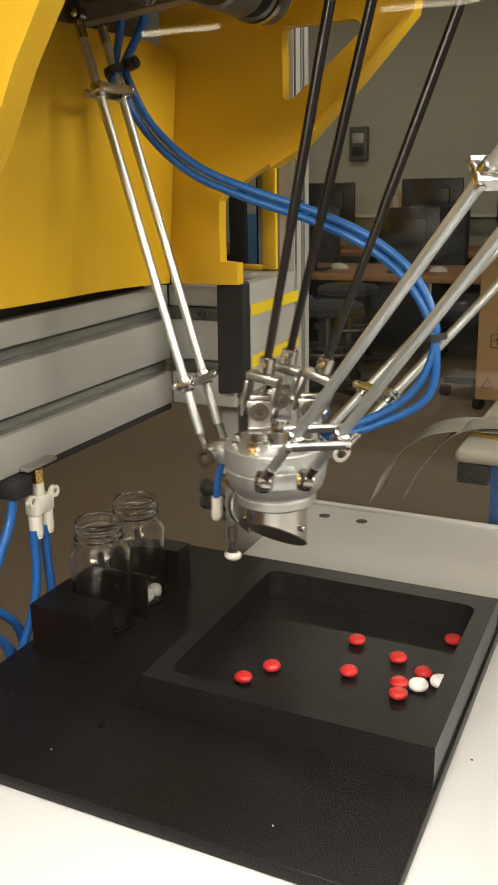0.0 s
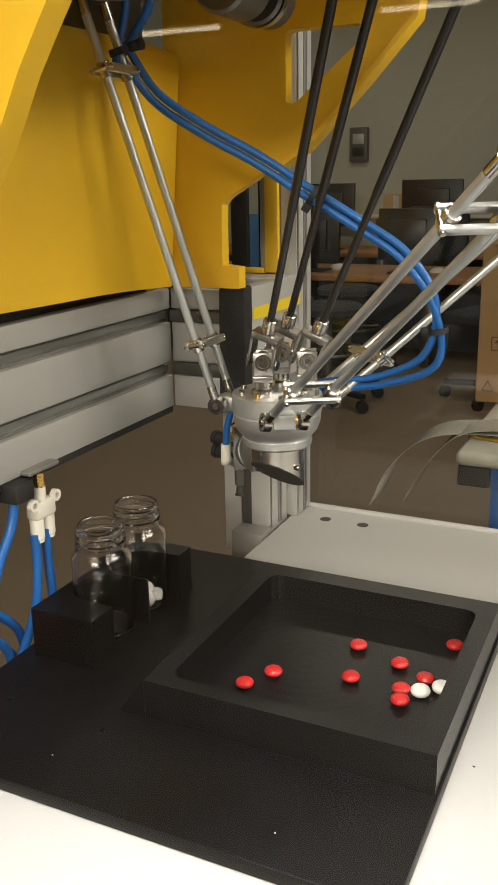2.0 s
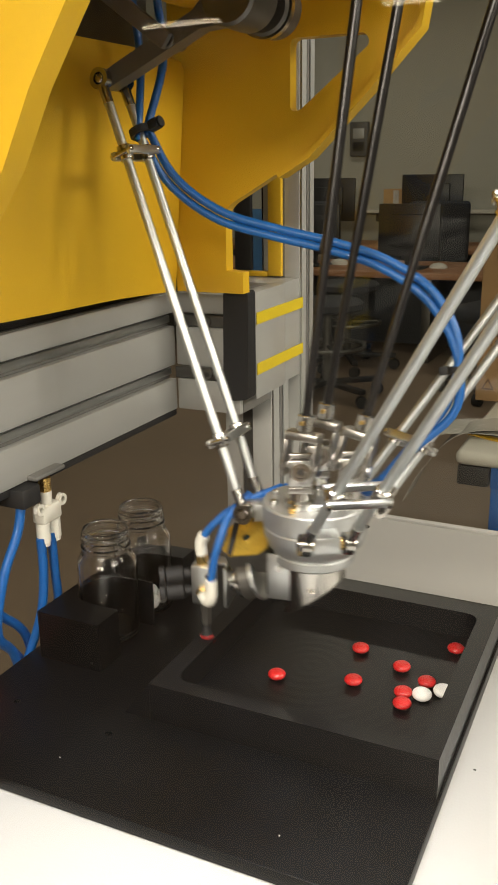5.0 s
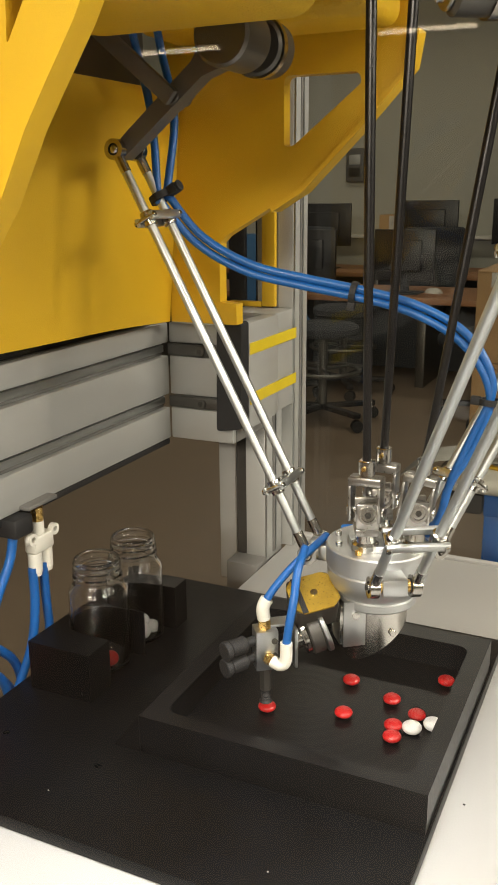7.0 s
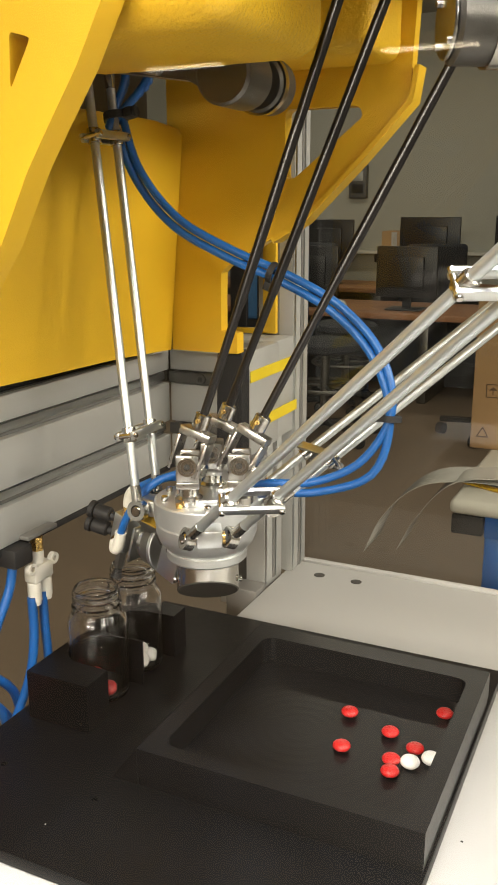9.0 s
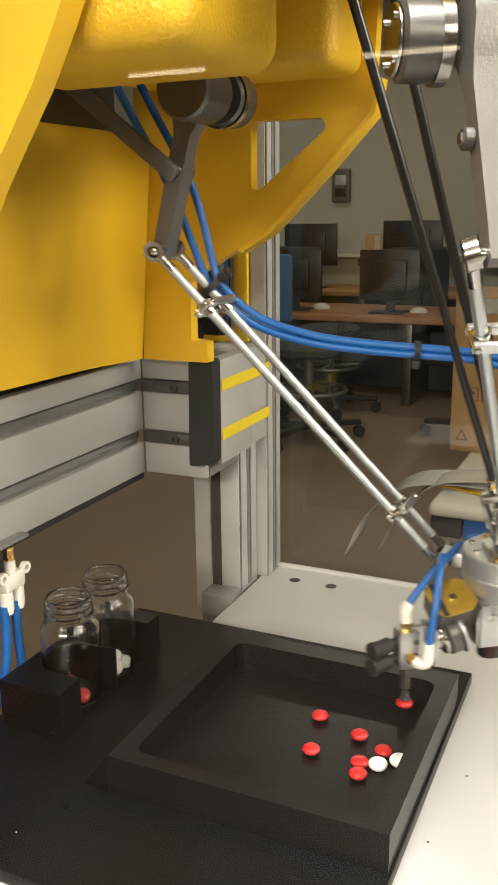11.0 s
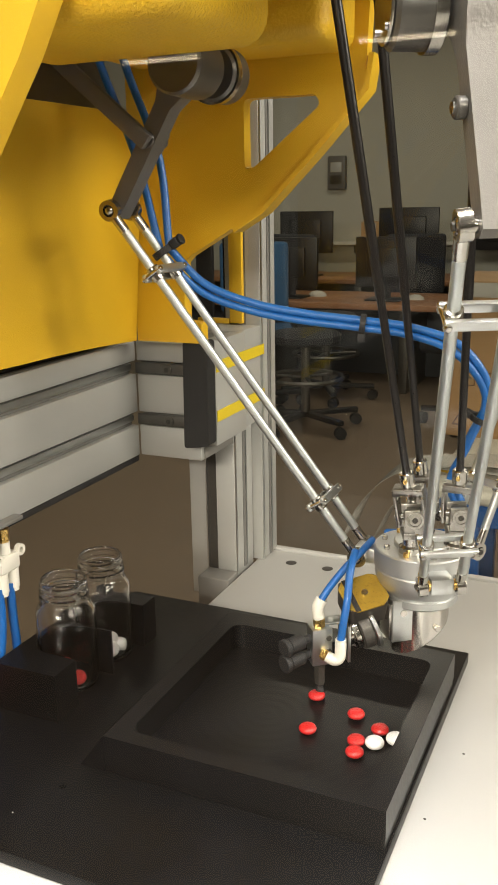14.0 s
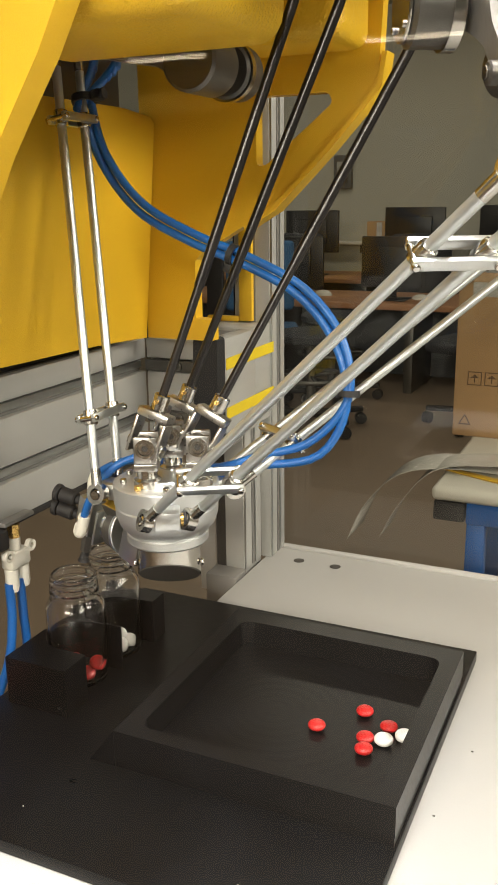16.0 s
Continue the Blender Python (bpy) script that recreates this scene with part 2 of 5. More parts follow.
def add_tube(bm, pts, r, seg=12, n=24):
    line = curve_points(pts, n)
    rings, side = [], None
    for i, p in enumerate(line):
        d = (line[min(i + 1, n)] - line[max(i - 1, 0)]).normalized()
        if side is None:
            side = d.orthogonal().normalized()
        side = (side - d * side.dot(d)).normalized()
        up = d.cross(side)
        rings.append([bm.verts.new(p + r * (math.cos(2 * math.pi * k / seg) * side + math.sin(2 * math.pi * k / seg) * up)) for k in range(seg)])
    for a, b in zip(rings, rings[1:]):
        for k in range(seg):
            q = (k + 1) % seg
            bm.faces.new((a[k], a[q], b[q], b[k]))
    bm.faces.new(rings[0][::-1])
    bm.faces.new(rings[-1])
    return bm


def tube(pts, r, seg=12, n=24):
    return add_tube(bmesh.new(), pts, r, seg, n)


def add_prism(bm, outline, lo, hi, axis="y", bevel=0.0, holes=()):
    """A plate: an outline in the plane across the axis, from lo to hi along it, with holes through it."""
    def at(p, h):
        return {"y": (p[0], h, p[1]), "x": (h, p[0], p[1]), "z": (p[0], p[1], h)}[axis]
    loops = [outline, *holes]
    made = []
    for h in (lo, hi):
        edges, sets = [], []
        for lp in loops:
            vs = [bm.verts.new(at(p, h)) for p in lp]
            sets.append(vs)
            edges += [bm.edges.new((vs[i], vs[(i + 1) % len(vs)])) for i in range(len(vs))]
        bmesh.ops.triangle_fill(bm, use_beauty=True, use_dissolve=True, edges=edges)
        made.append(sets)
    for a, b in zip(*made):
        for i in range(len(a)):
            j = (i + 1) % len(a)
            bm.faces.new((a[i], a[j], b[j], b[i]))
    return bm


def prism(outline, lo, hi, axis="y", holes=()):
    return add_prism(bmesh.new(), outline, lo, hi, axis, 0, holes)


def rounded(pts, r, n=5):
    """An outline with its corners rounded."""
    out = []
    for i, p in enumerate(pts):
        p = Vector(p)
        a, b = (Vector(pts[i - 1]) - p), (Vector(pts[(i + 1) % len(pts)]) - p)
        k = min(r, a.length / 2.1, b.length / 2.1)
        a, b = p + a.normalized() * k, p + b.normalized() * k
        for j in range(n + 1):
            t = j / n
            out.append(tuple((1 - t) ** 2 * a + 2 * t * (1 - t) * p + t * t * b))
    return out


# ---- the room ----
FLOOR = -0.87
tagged(linked("floor", box((-9, -11, FLOOR - 0.1), (6, 9.2, FLOOR)), CONCRETE, smooth=0), "brown sealed concrete workshop floor", "floor", "", "structure")
tagged(linked("wall_far", box((-9, 8.0, FLOOR), (6, 8.2, 2.1)), WALL, smooth=0), "plain grey painted workshop wall", "wall", "", "structure")
tagged(linked("wall_left", box((-6.2, -11, FLOOR), (-6.0, 8.0, 2.1)), WALL, smooth=0), "plain grey painted side wall", "wall", "", "structure")
tagged(linked("wall_right", box((4.5, -11, FLOOR), (4.7, 8.0, 2.1)), WALL, smooth=0), "plain grey painted side wall", "wall", "", "structure")
tagged(linked("wall_behind", box((-6, -11.2, FLOOR), (4.5, -11.0, 2.1)), WALL, smooth=0), "plain grey painted wall", "wall", "", "structure")
tagged(linked("ceiling", box((-6, -11, 2.1), (4.5, 8.0, 2.2)), WALL, smooth=0), "plain grey ceiling", "ceiling", "", "structure")


# the clear guard pane before the camera, and the ceiling tubes that shine back in it
PANE_Y = -0.30


def pane_sheet():
    bm = bmesh.new()
    bm.faces.new([bm.verts.new((x, PANE_Y, z)) for x, z in ((-0.75, -0.06), (1.0, -0.06), (1.0, 1.3), (-0.75, 1.3))])
    bm.normal_update()
    return bm


guard_pane = tagged(linked("guard_pane", pane_sheet(), PANE, smooth=0), "clear plastic guard pane with faint reflections", "pane", "", "structure")
guard_pane.visible_shadow = False


rear_pane = bmesh.new()
rear_pane.faces.new([rear_pane.verts.new((x, 0.462, z)) for x, z in ((-0.95, -0.5), (1.3, -0.5), (1.3, 1.3), (-0.95, 1.3))])
rear_guard = tagged(linked("guard_pane_rear", rear_pane, SMOKED_PANE, smooth=0), "clear plastic guard pane behind the machine table", "pane", "", "structure")
rear_guard.visible_shadow = False


def build_tube_light():
    t = empty("ceiling_tube_light", "lit fluorescent tube light under the ceiling", "ceiling light", "tube lights")
    part("housing", box((-0.55, -0.08, 0.03), (0.55, 0.08, 0.085), 0.01), BENCH_TOP, t)
    part("tube", cyl((-0.50, 0, 0.0), (0.50, 0, 0.0), 0.024, seg=16), LAMP_GLOW, t, "glowing tube")
    for s in (-1, 1):
        part("lamp_holder", box((s * 0.515 - 0.012, -0.02, -0.02), (s * 0.515 + 0.012, 0.02, 0.03), 0.003), BENCH_TOP, t)
    return t


tube_light = build_tube_light()
tube_light.matrix_basis = pose(-5.17, 2 * PANE_Y - 9.0, 1.975)
copy_thing(tube_light, pose(-2.33, 2 * PANE_Y - 9.0, 1.975))

# ---- machine table, plate, tray ----
def build_table():
    t = empty("machine_table", "white painted steel machine table with a welded back lip", "table")
    part("table_top", box((-0.262, -0.29, -0.03), (0.9, 0.441, 0.0), 0.0015), TABLE_WHITE, t)
    part("back_lip", box((-0.262, 0.4425, -0.05), (0.9, 0.452, 0.002), 0.002), TABLE_WHITE, t)
    part("apron", box((-0.25, -0.28, FLOOR), (0.88, 0.43, -0.0305), 0.004), TABLE_WHITE, t)
    # Bolt holes are flat dark discs; the shade inside is their colour.
    for x, y in ((-0.222, 0.411), (-0.179, 0.4105), (0.10, 0.409)):
        part("bolt_hole", lathe([(0, 0.0006), (0.0052, 0.0006), (0.0062, 0.0002)], 20, Matrix.Translation((x, y, 0))), PURPLE_DARK, t, "dark threaded hole")
    for x, y in ((0.022, 0.13), (0.012, 0.05), (0.035, 0.21)):
        part("chip", box((x, y, 0), (x + 0.0016, y + 0.001, 0.0005)), PURPLE_DARK, t)


build_table()


def build_plate():
    t = empty("base_plate", "black machined plastic base plate lying on the white table", "plate")
    part("plate", box((-0.335, -0.0905, 0.0003), (0.0015, 0.2635, 0.010), 0.0008), BLACK_PLASTIC, t)
    # Screw holes likewise: discs coloured as dark as a shaded hole.
    for x, y in ((-0.218, -0.025), (-0.300, -0.020)):
        part("screw_hole", lathe([(0, 0.0102), (0.0021, 0.0102), (0.0026, 0.01)], 16, Matrix.Translation((x, y, 0))), HOLE, t)
    # light dust grains on the plate
    for x, y in ((-0.233, -0.060), (-0.205, 0.225), (-0.075, -0.066)):
        part("dust_grain", box((x, y, 0.01), (x + 0.0008, y + 0.0007, 0.0105)), BENCH_TOP, t)


build_plate()


def build_tray():
    t = empty("tray", "square black plastic sorting tray with a sloping side", "tray")
    top, low, back = 0.0385, 0.0165, 0.2055
    hole = rounded([(-0.1865, 0.0125), (-0.0135, 0.0125), (-0.0135, 0.1865), (-0.1865, 0.1865)], 0.011)
    bm = bmesh.new()
    add_prism(bm, [(-0.2, 0.0), (0.0, 0.0), (0.0, back), (-0.2, back)], low, top, "z", 0, [hole])
    part("rim", bm, BLACK_WORN, t)
    part("tray_floor", box((-0.1995, 0.0005, 0.0103), (-0.0005, back - 0.0005, low)), TRAY_FLOOR, t)
    # the side that slopes down to the plate
    part("sloped_side", prism([(-0.2002, 0.0103), (-0.2002, top), (-0.221, 0.0103)], 0.0, back, "y"), BLACK_WORN, t)


build_tray()


# ---- jar block and jars ----
JARS = ((-0.2912, 0.0885), (-0.2905, 0.1405))


def build_block():
    t = empty("jar_block", "black plastic block with two open jar pockets", "holder")
    top = 0.050
    pts = [(-0.322, 0.036), (-0.2660, 0.036)]
    for x, y in JARS:
        for k in range(15):
            a = radians(-90 - 180 * k / 14)
            pts.append((x + 0.0252 * math.cos(a) - 0.0, y + 0.0252 * math.sin(a)))
        # the pocket opens towards the tray
        i = len(pts) - 15
        pts.insert(i, (-0.2660, y - 0.0252))
        pts.append((-0.2660, y + 0.0252))
    pts += [(-0.2660, 0.186), (-0.322, 0.186)]
    part("block", prism(pts, 0.0103, top, "z"), BLACK_PLASTIC, t)
    part("screw", cyl((-0.2735, 0.0355, 0.0165), (-0.2735, 0.0362, 0.0165), 0.0012, seg=10), STEEL, t)


build_block()


def build_jar():
    t = empty("glass_jar", "clear empty glass jar with a threaded neck", "jar", "jars in the block")
    h = 0.0925
    outer = [(0, 0), (0.0205, 0), (0.0232, 0.0015), (0.0240, 0.004), (0.0240, 0.062), (0.0232, 0.067), (0.0205, 0.0715), (0.0186, 0.0735),
             (0.0186, 0.0755), (0.0200, 0.0765), (0.0200, 0.0785), (0.0184, 0.0795), (0.0184, 0.0815), (0.0194, 0.0822), (0.0194, 0.0838), (0.0183, 0.0846), (0.0183, 0.0868),
             (0.0191, 0.0875), (0.0191, 0.0888), (0.0181, 0.0895), (0.0180, h - 0.0006), (0.0174, h)]
    inner = [(0.0168, h - 0.0004), (0.0164, h - 0.002), (0.0164, 0.0735), (0.0185, 0.0700), (0.0215, 0.0650), (0.0222, 0.061), (0.0222, 0.006), (0.0205, 0.0035), (0, 0.0032)]
    part("glass_body", lathe(outer + inner, 48), JAR_GLASS, t, "", 50)
    return t


jar = build_jar()
jar.matrix_basis = Matrix.Translation((*JARS[0], 0.0125))
copy_thing(jar, Matrix.Translation((*JARS[1], 0.0125)))


# ---- candies ----
def candy_mesh(mat, name, r=0.0066, h=0.0032):
    bm = lathe([(0, -h)] + [(r * math.cos(radians(a)) ** 0.75, h * math.sin(radians(a))) for a in range(-75, 76, 10)] + [(0, h)], 26)
    return linked(name, bm, mat, smooth=80)


FLOOR_Z = 0.0165
RED_LABEL, WHITE_LABEL = "glossy red lentil-shaped candy lying in the tray", "glossy white lentil-shaped candy lying in the tray"
red = tagged(candy_mesh(RED_SHELL, "red_candy"), RED_LABEL, "candy", "candies in the tray")
red.location = (-0.056, 0.1205, FLOOR_Z + 0.0036)
for x, y in ((-0.034, 0.108), (-0.043, 0.075), (-0.046, 0.0885), (-0.083, 0.089)):
    copy_thing(red, pose(x, y, FLOOR_Z + 0.0036, 0, 0, 40 * x))
white = tagged(candy_mesh(WHITE_SHELL, "white_candy", 0.0069, 0.0039), WHITE_LABEL, "candy", "candies in the tray")
white.location = (-0.033, 0.0905, FLOOR_Z + 0.0039)
copy_thing(white, pose(-0.0205, 0.1005, FLOOR_Z + 0.0039))
for x, y, z, tilt in ((-0.276, 0.144, 0.0205, 0), (-0.279, 0.132, 0.0215, 35)):
    tagged(copy_thing(white, pose(x, y, z, tilt, 20, 0)), "glossy white candy at the bottom of the jar", "candy", "candies in the jar")

# ---- machine frame: beams, posts, end bracket ----
def profile_beam(name, lo, hi, along, face, slots, label, parent):
    """An aluminium beam with slots along its face; the slots are grooves between raised bands."""
    zs = [lo[2]] + [z for s in slots for z in s] + [hi[2]]
    bm = bmesh.new()
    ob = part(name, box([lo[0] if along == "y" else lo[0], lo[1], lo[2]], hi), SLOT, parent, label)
    for a, b in zip(zs[0::2], zs[1::2]):
        l, h = list(lo), list(hi)
        l[2], h[2] = a, b
        if face == "+x":
            l[0], h[0] = hi[0] + 0.0002, hi[0] + 0.008
        else:
            l[1], h[1] = lo[1] - 0.008, lo[1] - 0.0002
        bm2 = box(l, h, 0.0012)
        part("band", bm2, ALU_PROFILE, ob)
    for a, b in slots:
        l, h = list(lo), list(hi)
        mid = (a + b) / 2
        l[2], h[2] = mid - 0.0035, mid + 0.0035
        if face == "+x":
            l[0], h[0] = hi[0] + 0.0002, hi[0] + 0.0028
        else:
            l[1], h[1] = lo[1] - 0.0028, lo[1] - 0.0002
        part("groove", box(l, h, 0.001), ALU, ob)
    return ob


SLOTS = ((0.180, 0.1935), (0.2315, 0.2445))


def build_frame():
    t = empty("machine_gantry", "anodised aluminium profile gantry with slotted beams", "gantry")
    profile_beam("side_beam", (-0.40, -0.70, 0.149), (-0.343, 0.2865, 0.2635), "y", "+x", SLOTS, "", t)
    profile_beam("cross_beam", (-0.3345, 0.295, 0.149), (-0.2665, 0.36, 0.2635), "x", "-y", SLOTS, "", t)
    part("rear_beam", box((-0.31, 0.3605, 0.165), (-0.2545, 0.4075, 0.2665), 0.001), ALU_PROFILE, t)
    part("rear_beam_face", box((-0.2665, 0.2905, 0.165), (-0.2505, 0.360, 0.2665), 0.001), ALU_PROFILE, t)
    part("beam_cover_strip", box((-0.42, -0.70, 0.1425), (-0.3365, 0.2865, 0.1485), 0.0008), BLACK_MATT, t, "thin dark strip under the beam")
    for z in (0.238, 0.187):
        b = part("slot_bolt", cyl((-0.2985, 0.2868, z), (-0.2985, 0.2815, z), 0.0052, seg=20, bevel=0.0008), DARK_STEEL, t)
        part("socket", cyl((-0.2985, 0.2813, z), (-0.2985, 0.2809, z), 0.0026, seg=6), PURPLE_DARK, b)
        part("slot_nut", box((-0.3345, 0.2835, z - 0.0055), (-0.2665, 0.2868, z + 0.0055), 0.001), DARK_STEEL, t)
    for z, in ((0.2365,), (0.1885,)):
        part("yellow_stripe", box((-0.2504, 0.2915, z), (-0.2498, 0.4065, z + 0.011)), YELLOW_TAPE, t, "strip of yellow marking tape")
    # posts
    for x0, x1, y0, y1 in ((-0.2955, -0.2545, 0.408, 0.4485), (-0.3205, -0.2665, 0.361, 0.4075)):
        post = part("post", box((x0, y0, 0.0 if x1 > -0.26 else -0.03), (x1, y1, 0.95 if x1 > -0.26 else 0.1645), 0.001), ALU_PROFILE, t)
        h = 0.95 if x1 > -0.26 else 0.164
        w, d = x1 - x0, y1 - y0
        # Post slots are flat strips, their shade put into a darker colour.
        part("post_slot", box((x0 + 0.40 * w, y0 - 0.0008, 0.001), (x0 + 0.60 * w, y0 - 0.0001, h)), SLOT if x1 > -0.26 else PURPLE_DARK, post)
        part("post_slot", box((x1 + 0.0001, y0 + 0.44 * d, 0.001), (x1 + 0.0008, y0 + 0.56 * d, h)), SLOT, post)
        part("post_rib", box((x0 + 0.37 * w, y0 - 0.0016, 0.001), (x0 + 0.37 * w + 0.0014, y0 - 0.0001, h)), ALU, post)
        part("post_rib", box((x1 + 0.0001, y0 + 0.02 * d, 0.001), (x1 + 0.0016, y0 + 0.02 * d + 0.0016, h)), ALU, post)
        part("post_rib", box((x1 + 0.0001, y0 + 0.58 * d, 0.001), (x1 + 0.0016, y0 + 0.58 * d + 0.0014, h)), ALU, post)
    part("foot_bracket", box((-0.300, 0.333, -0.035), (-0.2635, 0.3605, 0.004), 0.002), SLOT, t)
    part("foot_bolt", cyl((-0.2634, 0.345, -0.012), (-0.2600, 0.345, -0.012), 0.005, seg=18, bevel=0.0006), DARK_STEEL, t)


build_frame()
tagged(linked("end_bracket", prism(rounded([(-0.2755, 0.1655), (-0.2495, 0.1695), (-0.2485, 0.2695), (-0.2735, 0.2685)], 0.004), 0.2700, 0.2860, "y"), BLACK_MATT), "matt black end plate bolted to the aluminium beam", "bracket")

# a yellow guard door behind the robot mount
def build_guard():
    t = empty("guard_door", "narrow yellow framed guard door beside the post", "door")
    part("stile", box((-0.297, 0.4085, 0.268), (-0.2963, 0.43, 0.56)), BLACK_MATT, t)
    part("stile", box((-0.287, 0.4005, 0.268), (-0.272, 0.4065, 0.56), 0.001), YELLOW, t, "yellow painted stile")
    part("rail", box((-0.325, 0.4005, 0.2672), (-0.2875, 0.4065, 0.273), 0.001), YELLOW, t, "yellow painted rail")
    part("stile", box((-0.325, 0.4005, 0.2735), (-0.306, 0.4065, 0.56), 0.001), BLACK_MATT, t, "dark stile")


build_guard()


# ---- robot mount: yellow cabinet side, rear and near brackets ----
def build_mount():
    t = empty("robot_mount", "yellow painted steel robot mount with cut-out brackets", "mount")
    # the bowed side panel, which leans inwards towards its far end
    pts = [(-0.336, -0.2, 0.284), (-0.318, -0.06, 0.279), (-0.312, 0.06, 0.2765), (-0.3125, 0.16, 0.2745), (-0.3175, 0.2615, 0.2685)]
    bm = bmesh.new()
    skins = ([], [])
    for k, p in enumerate(curve_points(pts, 24)):
        lean = 0.017 * max(0.0, min(1.0, (p.y + 0.02) / 0.28)) ** 1.5
        top = 0.4665 - 0.004 * max(0.0, (p.y - 0.22) / 0.04)
        for skin, back in zip(skins, (0.0, 0.02)):
            skin.append([bm.verts.new((p.x - back + lean * u, p.y, p.z + (top - p.z) * u)) for u in (0, 0.35, 0.7, 0.97, 1.0)])
        for v in skins[0][-1][4:]:
            v.co.x -= 0.004
    for skin in skins:
        for q, r in zip(skin, skin[1:]):
            for j in range(4):
                bm.faces.new((q[j], q[j + 1], r[j + 1], r[j]))
    for j in (0, -1):
        for k in range(24):
            bm.faces.new((skins[0][k][j], skins[0][k + 1][j], skins[1][k + 1][j], skins[1][k][j]))
        for k in range(4):
            bm.faces.new((skins[0][j][k], skins[0][j][k + 1], skins[1][j][k + 1], skins[1][j][k]))
    part("side_panel", bm, YELLOW, t)
    # A black strip stands in for the shadow line between panel and beam.
    part("shadow_gap", box((-0.42, -0.2, 0.2636), (-0.345, 0.262, 0.2845), 0.001), BLACK_MATT, t, "dark strip drawn as the shadow gap under the panel")
    out = [(-0.3165, 0.2685), (-0.2495, 0.2685), (-0.2495, 0.287), (-0.2655, 0.2885), (-0.2655, 0.318), (-0.2648, 0.340), (-0.259, 0.346), (-0.2155, 0.3705), (-0.188, 0.386), (-0.14, 0.433), (-0.1005, 0.4755), (-0.0965, 0.56), (-0.3165, 0.56)]
    hole = rounded([(-0.204, 0.419), (-0.196, 0.419), (-0.137, 0.4655), (-0.141, 0.4735), (-0.204, 0.4735)], 0.006)
    part("rear_bracket", prism(out, 0.2625, 0.2755, "y", [hole]), YELLOW, t)
    part("rear_flange", prism([(-0.2155, 0.3705), (-0.188, 0.386), (-0.14, 0.433), (-0.1005, 0.4755), (-0.0965, 0.50), (-0.0925, 0.50), (-0.0965, 0.474), (-0.1375, 0.430), (-0.186, 0.3825), (-0.2135, 0.3665)], 0.2585, 0.279, "y"), YELLOW, t)
    # The shade of the recess is put in as a solid dark box.
    part("recess", box((-0.37, -0.2, 0.455), (-0.336, 0.262, 0.56)), DARK_STEEL, t, "dark box drawn as the shaded recess above the panel")
    # the near bracket: a strut with a small opening beside it
    near = [(-0.300, 0.270), (-0.272, 0.312), (-0.250, 0.344), (-0.227, 0.375), (-0.206, 0.413), (-0.193, 0.432), (-0.1725, 0.461), (-0.157, 0.488), (-0.123, 0.555), (-0.36, 0.555), (-0.36, 0.27)]
    gap = rounded([(-0.2131, 0.4525), (-0.1989, 0.4756), (-0.2117, 0.4792)], 0.003)
    nb = part("near_bracket", prism(near, -0.068, -0.050, "y", [gap]), YELLOW, t)
    soft = nb.modifiers.new("soft_edges", "BEVEL")
    soft.width, soft.segments, soft.limit_method, soft.angle_limit = 0.004, 3, "ANGLE", radians(50)
    part("top_plate", box((-0.34, -0.05, 0.562), (-0.05, 0.29, 0.575), 0.002), YELLOW, t)


build_mount()


# ---- delta robot ----
AXIS = Vector((-0.0421, 0.1230, 0.4812))
HUB_R, UPPER, PLAT_R, LOWER, HALF = 0.1407, 0.1099, 0.0475, 0.3192, 0.0140
ARMS = (180.0, -60.0, 60.0)

